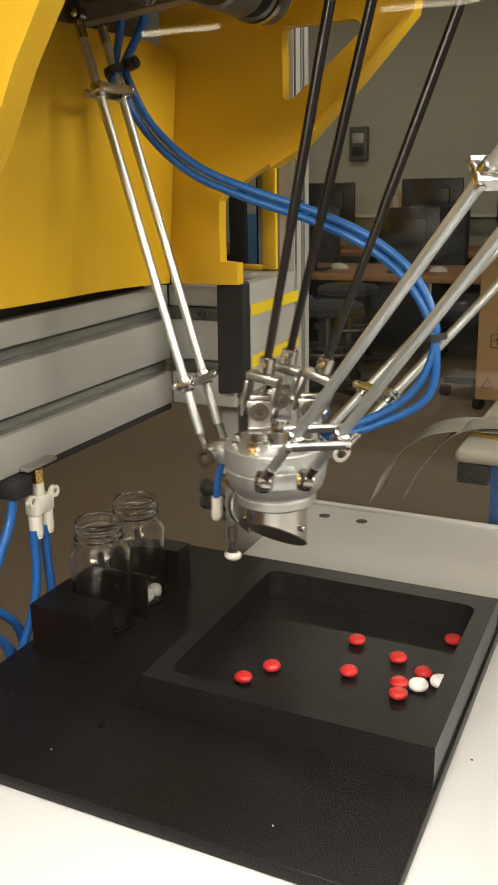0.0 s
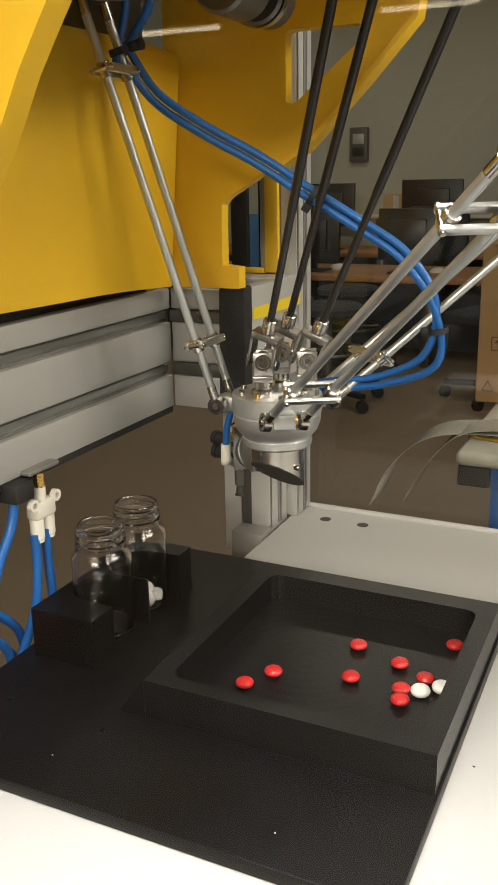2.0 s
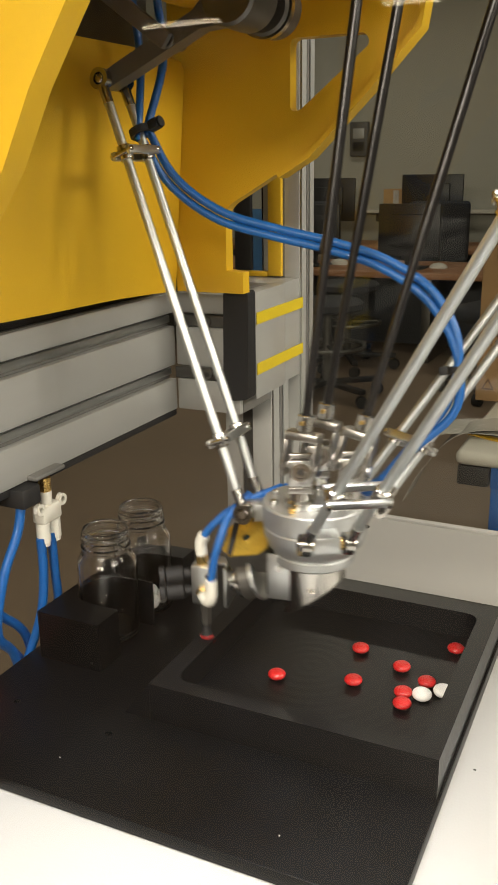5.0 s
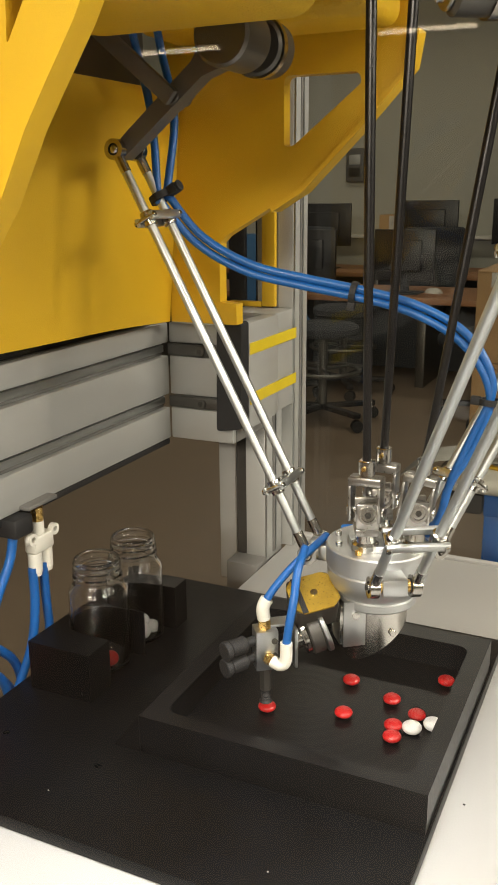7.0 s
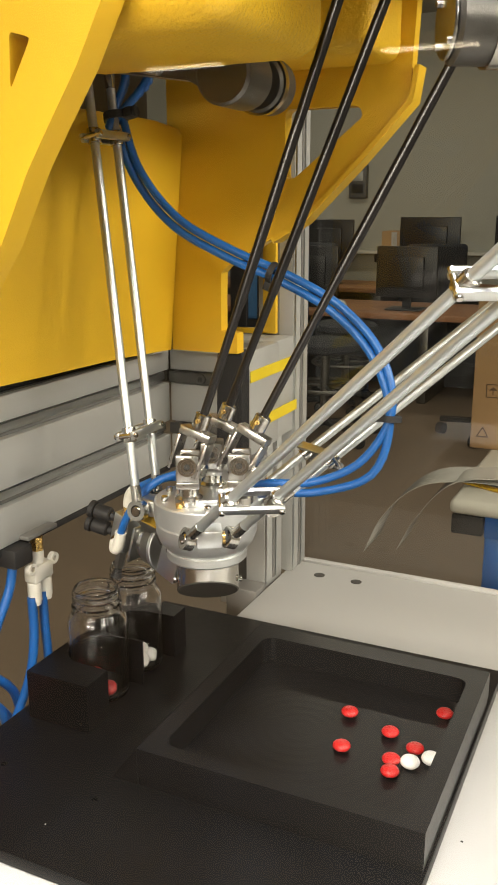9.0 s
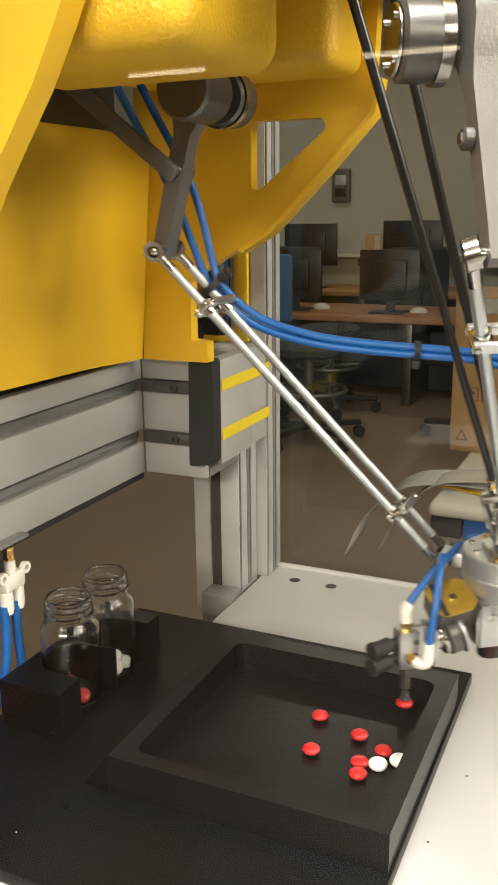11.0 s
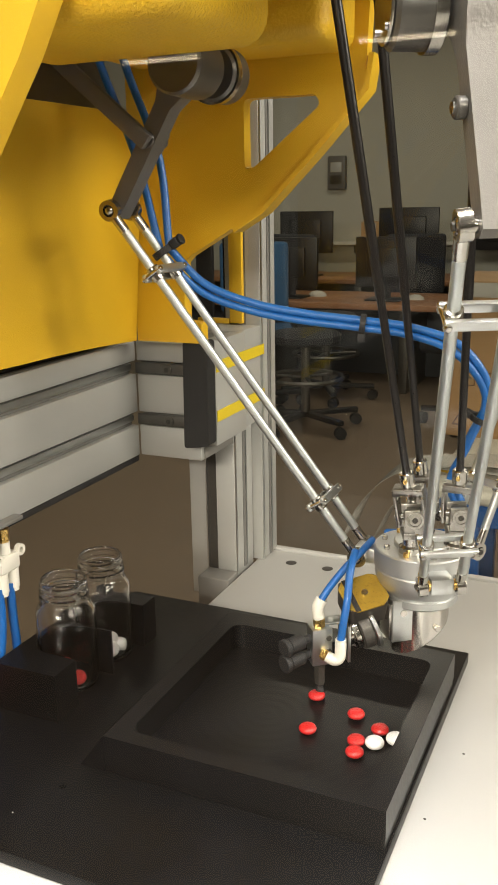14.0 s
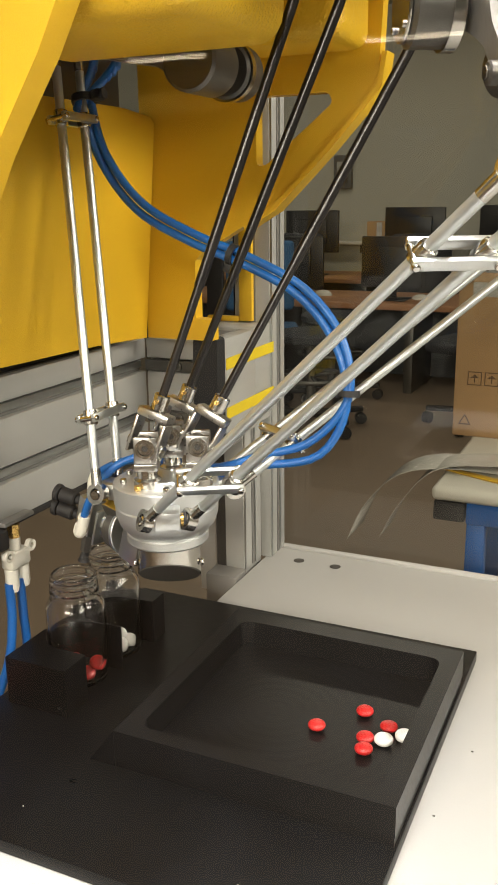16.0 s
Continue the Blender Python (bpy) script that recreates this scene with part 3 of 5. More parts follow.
# the platform's path: seconds, x, y, z, the tool's azimuth, its outward tilt and the wrist barrel's azimuth
RUN = [
    (0, -0.1445, 0.1036, 0.1674, 140.0, 0.0, 85.0),
    (0.1, -0.1540, 0.1010, 0.1710, 141.0, 2.4, 85.5),
    (0.2, -0.1627, 0.0990, 0.1745, 142.0, 4.6, 86.0),
    (0.3, -0.1689, 0.0972, 0.1772, 142.7, 6.3, 86.3),
    (0.4, -0.1735, 0.0954, 0.1794, 143.2, 7.6, 86.6),
    (0.5, -0.1780, 0.0936, 0.1816, 143.8, 8.8, 86.9),
    (0.6, -0.1835, 0.0902, 0.1848, 144.6, 10.8, 87.3),
    (0.7, -0.1901, 0.0881, 0.1880, 145.6, 13.0, 87.8),
    (0.8, -0.1939, 0.0873, 0.1895, 146.0, 14.0, 88.0),
    (1, -0.1939, 0.0873, 0.1895, 146.0, 14.0, 88.0),
    (1.1, -0.1919, 0.0881, 0.1891, 145.4, 13.4, 87.8),
    (1.2, -0.1748, 0.1011, 0.1837, 139.0, 7.0, 86.0),
    (1.3, -0.1575, 0.1091, 0.1796, 133.7, 1.7, 84.5),
    (1.4, -0.1530, 0.1108, 0.1788, 135.0, 0.4, 84.1),
    (1.5, -0.1515, 0.1114, 0.1785, 137.5, 0.0, 84.0),
    (1.6, -0.1621, 0.1431, 0.1788, 136.3, 0.0, 81.6),
    (1.7, -0.1726, 0.1729, 0.1768, 141.0, 0.0, 80.0),
    (1.9, -0.1842, 0.1946, 0.1824, 139.5, 0.0, 78.5),
    (2.2, -0.1860, 0.1973, 0.1838, 139.0, 0.0, 78.0),
    (3, -0.1841, 0.1968, 0.1837, 139.0, 0.0, 78.0),
    (3.2, -0.1829, 0.1882, 0.1794, 139.0, 0.0, 78.0),
    (3.3, -0.1814, 0.1801, 0.1763, 139.0, 0.0, 78.0),
    (3.4, -0.1770, 0.1573, 0.1656, 135.5, 0.0, 81.0),
    (3.5, -0.1764, 0.1444, 0.1526, 137.5, 0.0, 84.0),
    (3.6, -0.1728, 0.1430, 0.1514, 139.4, 0.0, 89.4),
    (3.7, -0.1657, 0.1404, 0.1492, 142.3, 0.0, 100.1),
    (3.8, -0.1403, 0.1261, 0.1452, 164.7, 0.0, 134.9),
    (3.9, -0.1066, 0.1013, 0.1423, 193.9, 0.0, 180.5),
    (4, -0.0908, 0.1017, 0.1315, 211.1, 0.0, 207.3),
    (4.1, -0.0840, 0.0999, 0.1313, 218.0, 0.0, 218.0),
    (4.3, -0.0840, 0.1000, 0.1282, 218.0, 0.0, 218.0),
    (4.6, -0.0840, 0.1000, 0.1282, 218.0, 0.0, 218.0),
    (4.8, -0.0837, 0.0988, 0.1409, 218.0, 0.0, 218.0),
    (5, -0.1129, 0.0869, 0.1429, 189.0, 0.0, 184.0),
    (5.2, -0.1445, 0.0868, 0.1490, 160.0, 0.0, 150.0),
    (5.4, -0.1810, 0.0709, 0.1806, 164.0, 14.8, 124.4),
    (5.6, -0.1866, 0.0591, 0.1905, 165.0, 18.5, 118.0),
    (5.9, -0.1866, 0.0591, 0.1905, 165.0, 18.5, 118.0),
    (6.1, -0.1557, 0.0862, 0.1696, 180.8, 12.9, 147.8),
    (6.3, -0.0992, 0.0993, 0.1500, 204.4, 4.6, 192.6),
    (6.5, -0.0737, 0.1165, 0.1332, 215.9, 0.6, 214.5),
    (6.7, -0.0700, 0.1180, 0.1334, 217.5, 0.0, 217.5),
    (6.9, -0.0700, 0.1181, 0.1313, 217.5, 0.0, 217.5),
    (7.4, -0.0700, 0.1181, 0.1313, 217.5, 0.0, 217.5),
    (7.5, -0.0699, 0.1179, 0.1374, 217.5, 0.0, 217.5),
    (7.6, -0.0747, 0.1146, 0.1394, 213.5, 0.0, 212.8),
    (7.7, -0.0865, 0.1052, 0.1426, 203.1, 0.0, 200.6),
    (7.8, -0.1078, 0.0877, 0.1481, 184.2, 0.0, 178.3),
    (7.9, -0.1262, 0.0812, 0.1510, 169.2, 0.0, 160.8),
    (8, -0.1369, 0.0757, 0.1535, 160.0, 0.0, 150.0),
    (8.1, -0.1552, 0.0759, 0.1664, 162.0, 7.2, 137.2),
    (8.2, -0.1691, 0.0826, 0.1793, 166.6, 15.7, 130.9),
    (8.4, -0.1728, 0.0816, 0.1810, 165.0, 16.2, 128.0),
    (8.6, -0.1785, 0.0793, 0.1839, 165.0, 17.1, 123.0),
    (8.8, -0.1808, 0.0738, 0.1870, 165.5, 17.8, 119.0),
    (9, -0.1810, 0.0715, 0.1881, 165.0, 18.0, 118.0),
    (9.1, -0.1775, 0.0812, 0.1850, 166.6, 17.5, 121.0),
    (9.2, -0.1616, 0.0906, 0.1807, 170.3, 16.2, 128.0),
    (9.4, -0.0846, 0.1378, 0.1620, 188.8, 9.9, 163.0),
    (9.6, 0.0070, 0.1955, 0.1321, 210.1, 2.7, 203.0),
    (9.8, 0.0400, 0.2159, 0.1304, 218.0, 0.0, 218.0),
    (10.1, 0.0401, 0.2159, 0.1244, 218.0, 0.0, 218.0),
    (10.7, 0.0401, 0.2159, 0.1244, 218.0, 0.0, 218.0),
    (10.9, 0.0400, 0.2159, 0.1344, 218.0, 0.0, 218.0),
    (11.1, 0.0147, 0.1973, 0.1367, 210.1, -0.9, 209.7),
    (11.2, -0.0137, 0.1769, 0.1333, 201.3, -1.9, 200.5),
    (11.3, -0.0461, 0.1534, 0.1321, 191.6, -3.0, 190.4),
    (11.4, -0.0781, 0.1253, 0.1368, 181.9, -4.1, 180.3),
    (11.5, -0.1021, 0.1004, 0.1418, 174.0, -5.0, 172.0),
    (11.6, -0.1247, 0.0925, 0.1442, 166.8, -3.9, 159.9),
    (11.7, -0.1426, 0.0865, 0.1453, 161.0, -3.0, 150.0),
    (11.8, -0.1542, 0.0865, 0.1605, 163.2, 6.0, 136.5),
    (11.9, -0.1631, 0.0857, 0.1732, 165.0, 13.0, 126.0),
    (12, -0.1673, 0.0856, 0.1785, 165.8, 16.0, 121.5),
    (12.2, -0.1686, 0.0856, 0.1803, 166.0, 17.0, 120.0),
    (12.35, -0.1812, 0.0737, 0.1854, 165.4, 17.9, 118.8),
    (12.5, -0.1866, 0.0591, 0.1905, 165.0, 18.5, 118.0),
    (12.65, -0.1866, 0.0591, 0.1905, 165.0, 18.5, 118.0),
    (12.8, -0.1757, 0.0725, 0.1857, 168.0, 16.0, 122.0),
    (12.9, -0.1703, 0.0779, 0.1833, 170.0, 15.4, 125.8),
    (13, -0.1610, 0.0842, 0.1797, 173.0, 14.4, 131.6),
    (13.1, -0.1440, 0.0980, 0.1723, 179.0, 12.5, 143.1),
    (13.2, -0.1295, 0.1096, 0.1671, 184.0, 10.9, 152.7),
    (13.3, -0.1052, 0.1236, 0.1614, 192.0, 8.3, 168.1),
    (13.4, -0.0697, 0.1543, 0.1442, 204.0, 4.5, 191.1),
    (13.5, -0.0411, 0.1763, 0.1289, 213.0, 1.6, 208.4),
    (13.6, -0.0259, 0.1873, 0.1260, 218.0, 0.0, 218.0),
    (13.8, -0.0259, 0.1873, 0.1230, 218.0, 0.0, 218.0),
    (14.05, -0.0259, 0.1873, 0.1230, 218.0, 0.0, 218.0),
    (14.2, -0.0256, 0.1879, 0.1289, 219.0, 0.0, 219.0),
    (14.4, -0.0288, 0.1796, 0.1325, 219.6, 0.0, 219.6),
    (14.5, -0.0310, 0.1740, 0.1351, 220.0, 0.0, 220.0),
    (14.6, -0.0407, 0.1632, 0.1374, 213.7, -0.6, 213.0),
    (14.7, -0.0648, 0.1324, 0.1468, 197.9, -2.1, 195.5),
    (14.8, -0.0891, 0.0998, 0.1533, 180.9, -3.7, 176.6),
    (14.9, -0.1096, 0.0783, 0.1549, 167.1, -5.0, 161.2),
    (15, -0.1244, 0.0638, 0.1550, 157.0, -6.0, 150.0),
    (15.1, -0.1478, 0.0742, 0.1590, 159.0, 2.0, 140.0),
    (15.2, -0.1590, 0.0809, 0.1688, 161.5, 9.5, 129.5),
    (15.3, -0.1677, 0.0862, 0.1764, 163.4, 15.2, 121.5),
    (15.4, -0.1705, 0.0880, 0.1787, 164.0, 17.0, 119.0),
    (15.6, -0.1787, 0.0802, 0.1838, 163.6, 17.4, 117.7),
    (15.8, -0.1836, 0.0574, 0.1935, 163.0, 18.0, 116.0),
    (16, -0.1836, 0.0574, 0.1935, 163.0, 18.0, 116.0),
]


def ways(az):
    a = radians(az)
    return Vector((math.cos(a), math.sin(a), 0)), Vector((-math.sin(a), math.cos(a), 0))


def arm_pose(p, az):
    """The hub, knee and platform joint of an arm when the platform is at p."""
    r, tg = ways(az)
    hub, joint = AXIS + HUB_R * r, p + PLAT_R * r
    d = joint - hub
    u, v, w = d.dot(r), d.dot(tg), -d.z
    far = math.hypot(u, w)
    c = (UPPER ** 2 + far ** 2 - (LOWER ** 2 - v * v)) / (2 * UPPER * far)
    th = math.atan2(w, u) - math.acos(max(-1, min(1, c)))
    knee = hub + UPPER * (math.cos(th) * r - math.sin(th) * Vector((0, 0, 1)))
    return hub, knee, joint, r, tg, th


robot = empty("delta_robot", "yellow six-axis delta robot with silver rods", "robot")


def build_base():
    b = part("base", box((-0.16, 0.03, 0.585), (0.06, 0.25, 0.66), 0.02, 4), YELLOW_CAST, robot, "yellow textured casting")
    part("motor_cover", box((-0.265, -0.045, 0.4785), (-0.101, 0.085, 0.60), 0.018, 5), YELLOW_CAST, b)
    part("motor_cover", box((-0.02, 0.0, 0.53), (0.11, 0.10, 0.60), 0.014, 4), YELLOW_CAST, b)
    part("rear_cover", box((-0.30, 0.185, 0.500), (-0.105, 0.258, 0.60), 0.012, 4), YELLOW_CAST, b)
    for az in ARMS:
        r, tg = ways(az)
        h = AXIS + HUB_R * r + {180.0: Vector((0.010, 0.008, -0.004)), -60.0: Vector((-0.008, 0.011, -0.004)), 60.0: Vector()}[az]
        m = part("motor", cyl(h - 0.034 * tg, h - 0.0085 * tg, 0.0188, seg=36, bevel=0.002), DARK_STEEL, robot, "dark steel motor drum")
        part("motor_ring", add_ring(bmesh.new(), h - 0.0165 * tg, h - 0.0105 * tg, 0.0204, 0.0180, 36), STEEL, m)
        part("motor_cap", cyl(h - 0.0362 * tg, h - 0.0342 * tg, 0.0165, seg=32, bevel=0.0006), STEEL, m)
        for k in range(4):
            a = radians(45 + 90 * k)
            c = h + 0.0132 * (math.cos(a) * r + math.sin(a) * Vector((0, 0, 1)))
            part("cap_screw", cyl(c - 0.0378 * tg, c - 0.0363 * tg, 0.0018, seg=10), STEEL, m)
        part("motor", cyl(h + 0.0085 * tg, h + 0.045 * tg, 0.0195, seg=36, bevel=0.002), DARK_STEEL, robot, "dark steel motor drum")


build_base()


# upper arms: local x runs out along the arm, z up, y along the hub's axis
def build_upper_arm():
    L = UPPER
    out = [(-0.013, -0.012), (-0.005, -0.0172), (0.005, -0.017), (0.018, -0.0110), (0.030, -0.0066), (L - 0.012, -0.0060), (L + 0.004, -0.0055), (L + 0.0062, 0.0), (L + 0.004, 0.0055), (L - 0.012, 0.0060), (0.030, 0.0060), (0.018, 0.0100), (0.005, 0.017), (-0.005, 0.0172), (-0.013, 0.012)]
    a = part("upper_arm", prism(out, -0.0075, 0.0075, "y"), GREY_CAST, robot, "grey cast upper arm")
    part("knee_pin", cyl((L, -HALF - 0.002, 0), (L, HALF + 0.002, 0), 0.0032, seg=16), STEEL, a)
    part("arm_boss", cyl((0.055, -0.013, -0.001), (0.055, -0.0076, -0.001), 0.0052, seg=18, bevel=0.0008), DARK_STEEL, a)
    part("arm_bolt", cyl((0.055, -0.0142, -0.001), (0.055, -0.0131, -0.001), 0.003, seg=6), STEEL, a)
    return a


def add_ball_eye(bm, at, y):
    """A rod end: a ring round the ball, turned across the rod."""
    x = Vector(at)
    add_ring(bm, x + Vector((0, y - 0.0032, 0)), x + Vector((0, y + 0.0032, 0)), 0.0074, 0.0042, 24)


# rods: local z runs down the rod from the knee
def build_rod():
    L = LOWER
    rod = part("rod", add_cyl(bmesh.new(), (0, 0, 0.010), (0, 0, L - 0.010), 0.0033, seg=16), ROD, robot, "zinc-plated parallel rod")
    for z, s in ((0.0, 1), (L, -1)):
        bm = bmesh.new()
        add_ball_eye(bm, (0, 0, z), 0)
        add_cyl(bm, (0, 0, z + s * 0.0062), (0, 0, z + s * 0.018), 0.0038, 0.0036, 14)
        part("rod_end", bm, STEEL, rod, "steel ball joint eye")
        part("ball", lathe([(0, -0.004)] + [(0.0042 * math.cos(radians(q)), 0.0042 * math.sin(radians(q))) for q in range(-70, 71, 20)] + [(0, 0.004)], 16, Matrix.Translation((0, 0, z)) @ pose(0, 0, 0, 90)), STEEL, rod)
        part("ball_socket", cyl((0, -0.0052, z), (0, -0.0040, z), 0.0022, seg=6), PURPLE_DARK, rod)
    for z in (0.054, L - 0.054):
        bm = bmesh.new()
        add_lathe(bm, [(0.0033, -0.0055), (0.0048, -0.005), (0.0052, 0), (0.0048, 0.005), (0.0033, 0.0055)], 16, Matrix.Translation((0, 0, z)))
        part("rod_collar", bm, STEEL, rod)
    return rod


# clips across each pair of rods: local z runs down, y across the pair
def build_clip():
    c = part("rod_clip", box((0.0048, -HALF - 0.006, -0.0030), (0.0080, HALF + 0.006, 0.0030), 0.0006), ALU, robot, "aluminium clip across the rods")
    part("clip_bar", box((-0.0080, -HALF - 0.006, -0.0030), (-0.0048, HALF + 0.006, 0.0030), 0.0006), ALU, c)
    for y in (-HALF - 0.0042, HALF + 0.0042):
        part("clip_screw", cyl((-0.0095, y, 0), (0.0095, y, 0), 0.0019, seg=12, bevel=0.0004), STEEL, c)
    return c


uppers, rods, clips = [], [], []
for k, az in enumerate(ARMS):
    uppers.append(build_upper_arm())
    if az == 180.0:
        part("brace", prism([(0.048, -0.005), (0.062, -0.005), (0.062, 0.006), (0.048, 0.006)], -0.012, -0.0076, "y"), GREY_CAST, uppers[0])
    rods.append((build_rod(), build_rod()))
    clips.append((build_clip(), build_clip()))


# the limb that runs from a pivot in the recess down to the first arm; local z runs from the arm to the pivot
limb = part("side_limb", box((-0.0058, -0.003, -0.004), (0.0058, 0.003, 0.120), 0.0012), GREY_CAST, robot, "grey cast limb beside the arm")
part("limb_boss", cyl((0, -0.0085, 0), (0, -0.0031, 0), 0.0062, seg=18, bevel=0.0008), DARK_STEEL, limb)
LIMB_PIVOT = Vector((-0.287, 0.108, 0.499))


def limb_pose(p):
    hub, knee, joint, r, tg, th = arm_pose(p, 180.0)
    pin = hub.lerp(knee, 0.055 / UPPER) + 0.0118 * tg
    return frame_of(pin, LIMB_PIVOT - pin, tg)


def build_platform():
    """The moving platform; its origin lies in the plane of the ball joints."""
    body = lathe([(0, 0.0125), (0.0355, 0.0125), (0.0365, 0.0115), (0.0365, -0.002), (0.0350, -0.0030), (0.0350, -0.0035), (0.0358, -0.0045), (0.0355, -0.0105), (0.0330, -0.0175),
                  (0.0285, -0.0225), (0.0275, -0.0238), (0.0285, -0.0246), (0.0285, -0.0296), (0.0272, -0.0310), (0, -0.0310)], 64)
    p = part("platform", body, ALU_CAST, robot, "bead-blasted aluminium platform")
    part("top_cap", lathe([(0, 0.0165), (0.0205, 0.0165), (0.0215, 0.0155), (0.0215, 0.0127)], 48), ALU, p)
    for az in ARMS:
        r, tg = ways(az)
        c = PLAT_R * r
        m = Matrix.Translation(c) @ Matrix(((r.x, tg.x, 0, 0), (r.y, tg.y, 0, 0), (0, 0, 1, 0), (0, 0, 0, 1)))
        part("joint_ear", box((-0.0185, -0.0085, -0.006), (0.0045, 0.0085, 0.006), 0.0012, 2, m), ALU, p)
        part("joint_pin", cyl(c - (HALF + 0.004) * tg, c + (HALF + 0.004) * tg, 0.0031, seg=16), STEEL, p)
        for s in (-1, 1):
            part("brass_washer", cyl(c + s * 0.0086 * tg, c + s * 0.0104 * tg, 0.0042, seg=18), BRASS, p)
            part("dark_seal", cyl(c + s * 0.0105 * tg, c + s * 0.0122 * tg, 0.0052, seg=18), BLACK_MATT, p)
    for k in range(9):
        a = radians(20 + 40 * k)
        part("cap_screw", cyl((0.0295 * math.cos(a), 0.0295 * math.sin(a), 0.0125), (0.0295 * math.cos(a), 0.0295 * math.sin(a), 0.0158), 0.0024, seg=14, bevel=0.0004), BRASS if k % 3 == 0 else STEEL, p)
    for az in (0, 120, 240):
        r, tg = ways(az)
        c = 0.020 * r + Vector((0.006, 0, 0))
        turn = pose(0, 0, 0, 0, 0, 24)
        m = Matrix.Translation(c) @ turn
        part("shaft_boss", lathe([(0.0095, 0.0127), (0.0095, 0.0175), (0.0070, 0.019), (0.0070, 0.0275), (0, 0.0275)], 24, Matrix.Translation(c)), STEEL, p)
        part("yoke_foot", box((-0.0080, -0.0088, 0.0250), (0.0080, 0.0088, 0.0300), 0.0008, 2, m), YOKE, p)
        for s in (-1, 1):
            part("lower_yoke", box((-0.0078, s * 0.0058, 0.0300), (0.0078, s * 0.0088, 0.0485), 0.0010, 2, m), YOKE, p)
            part("yoke_bearing", add_ring(bmesh.new(), m @ Vector((0, s * 0.0089, 0.041)), m @ Vector((0, s * 0.0108, 0.041)), 0.0064, 0.0046, 28), STEEL, p)
            part("bearing_ring", add_ring(bmesh.new(), m @ Vector((0, s * 0.0089, 0.041)), m @ Vector((0, s * 0.0102, 0.041)), 0.0042, 0.0022, 24), STEEL, p)
            part("bearing_core", cyl(m @ Vector((0, s * 0.0089, 0.041)), m @ Vector((0, s * 0.0096, 0.041)), 0.0021, seg=14), PURPLE_DARK, p)
    return p


platform = build_platform()
SHAFT_TOPS = (Vector((0.007, 0.145, 0.573)), Vector((-0.063, 0.140, 0.573)), Vector((-0.084, 0.108, 0.573)))


def shaft_foot(k):
    return 0.020 * ways((0, 120, 240)[k])[0] + Vector((0.006, 0, 0.041))


# drive shafts: a lower tube with its fork, which slides in an upper sleeve; local z runs up
def build_shaft():
    lo = part("lower_shaft", cyl((0, 0, 0.030), (0, 0, 0.22), 0.0029, seg=16), BLACK_SHAFT, robot, "black telescopic drive shaft")
    for s in (-1, 1):
        part("upper_yoke", box((s * 0.0090, -0.0062, -0.0072), (s * 0.0116, 0.0062, 0.0185), 0.0010), YOKE, lo)
        part("yoke_pin", cyl((s * 0.0117, 0, 0), (s * 0.0130, 0, 0), 0.0042, seg=20), STEEL, lo)
    part("yoke_bridge", box((-0.0116, -0.0062, 0.0186), (0.0116, 0.0062, 0.0245), 0.001), YOKE, lo)
    part("cross_pin", cyl((-0.0089, 0, 0), (0.0089, 0, 0), 0.003, seg=14), STEEL, lo)
    part("cross_block", box((-0.0055, -0.0055, -0.0055), (0.0055, 0.0055, 0.0055), 0.001), DARK_STEEL, lo)
    part("shaft_collar", cyl((0, 0, 0.0246), (0, 0, 0.036), 0.0056, seg=20, bevel=0.0008), STEEL, lo)
    part("set_screw", cyl((0, -0.0075, 0.031), (0, -0.0055, 0.031), 0.0016, seg=10), BRASS, lo)
    up = part("upper_sleeve", cyl((0, 0, -0.25), (0, 0, -0.012), 0.0034, seg=16), BLACK_SHAFT, robot, "black telescopic drive shaft sleeve")
    part("sleeve_head", cyl((0, 0, -0.0118), (0, 0, 0.004), 0.0068, seg=20, bevel=0.001), DARK_STEEL, up)
    return lo, up


shafts = [build_shaft() for _ in range(3)]


def build_wrist():
    """Turns under the platform: a steel barrel cut off at a slant; the tool's side is local x."""
    seg, r = 48, 0.0222
    bm = bmesh.new()
    top = [bm.verts.new((r * math.cos(2 * math.pi * k / seg), r * math.sin(2 * math.pi * k / seg), -0.0312)) for k in range(seg)]
    cut = [bm.verts.new((v.co.x, v.co.y, -0.0575 - 0.72 * v.co.x)) for v in top]
    for k in range(seg):
        q = (k + 1) % seg
        bm.faces.new((top[k], top[q], cut[q], cut[k]))
    bm.faces.new(top)
    w = part("wrist", bm, STEEL, robot, "polished steel wrist barrel cut at a slant")
    bm = bmesh.new()
    disc = [bm.verts.new((0.97 * v.real, 0.97 * v.imag, -0.0572 - 0.72 * 0.97 * v.real)) for v in [r * complex(math.cos(2 * math.pi * k / seg), math.sin(2 * math.pi * k / seg)) for k in range(seg)]]
    low = [bm.verts.new(v.co + Vector((-0.0006, 0, -0.0009))) for v in disc]
    for k in range(seg):
        q = (k + 1) % seg
        bm.faces.new((disc[k], disc[q], low[q], low[k]))
    bm.faces.new(low)
    part("cut_face", bm, PURPLE_DARK, w, "dark slanted end face")
    for s in (-1, 1):
        part("wrist_screw", cyl((-0.004, s * 0.0222, -0.0475), (-0.004, s * 0.0245, -0.0475), 0.0024, seg=14, bevel=0.0004), STEEL, w)
    return w


wrist = build_wrist()
PIVOT = Vector((0, 0, -0.036))


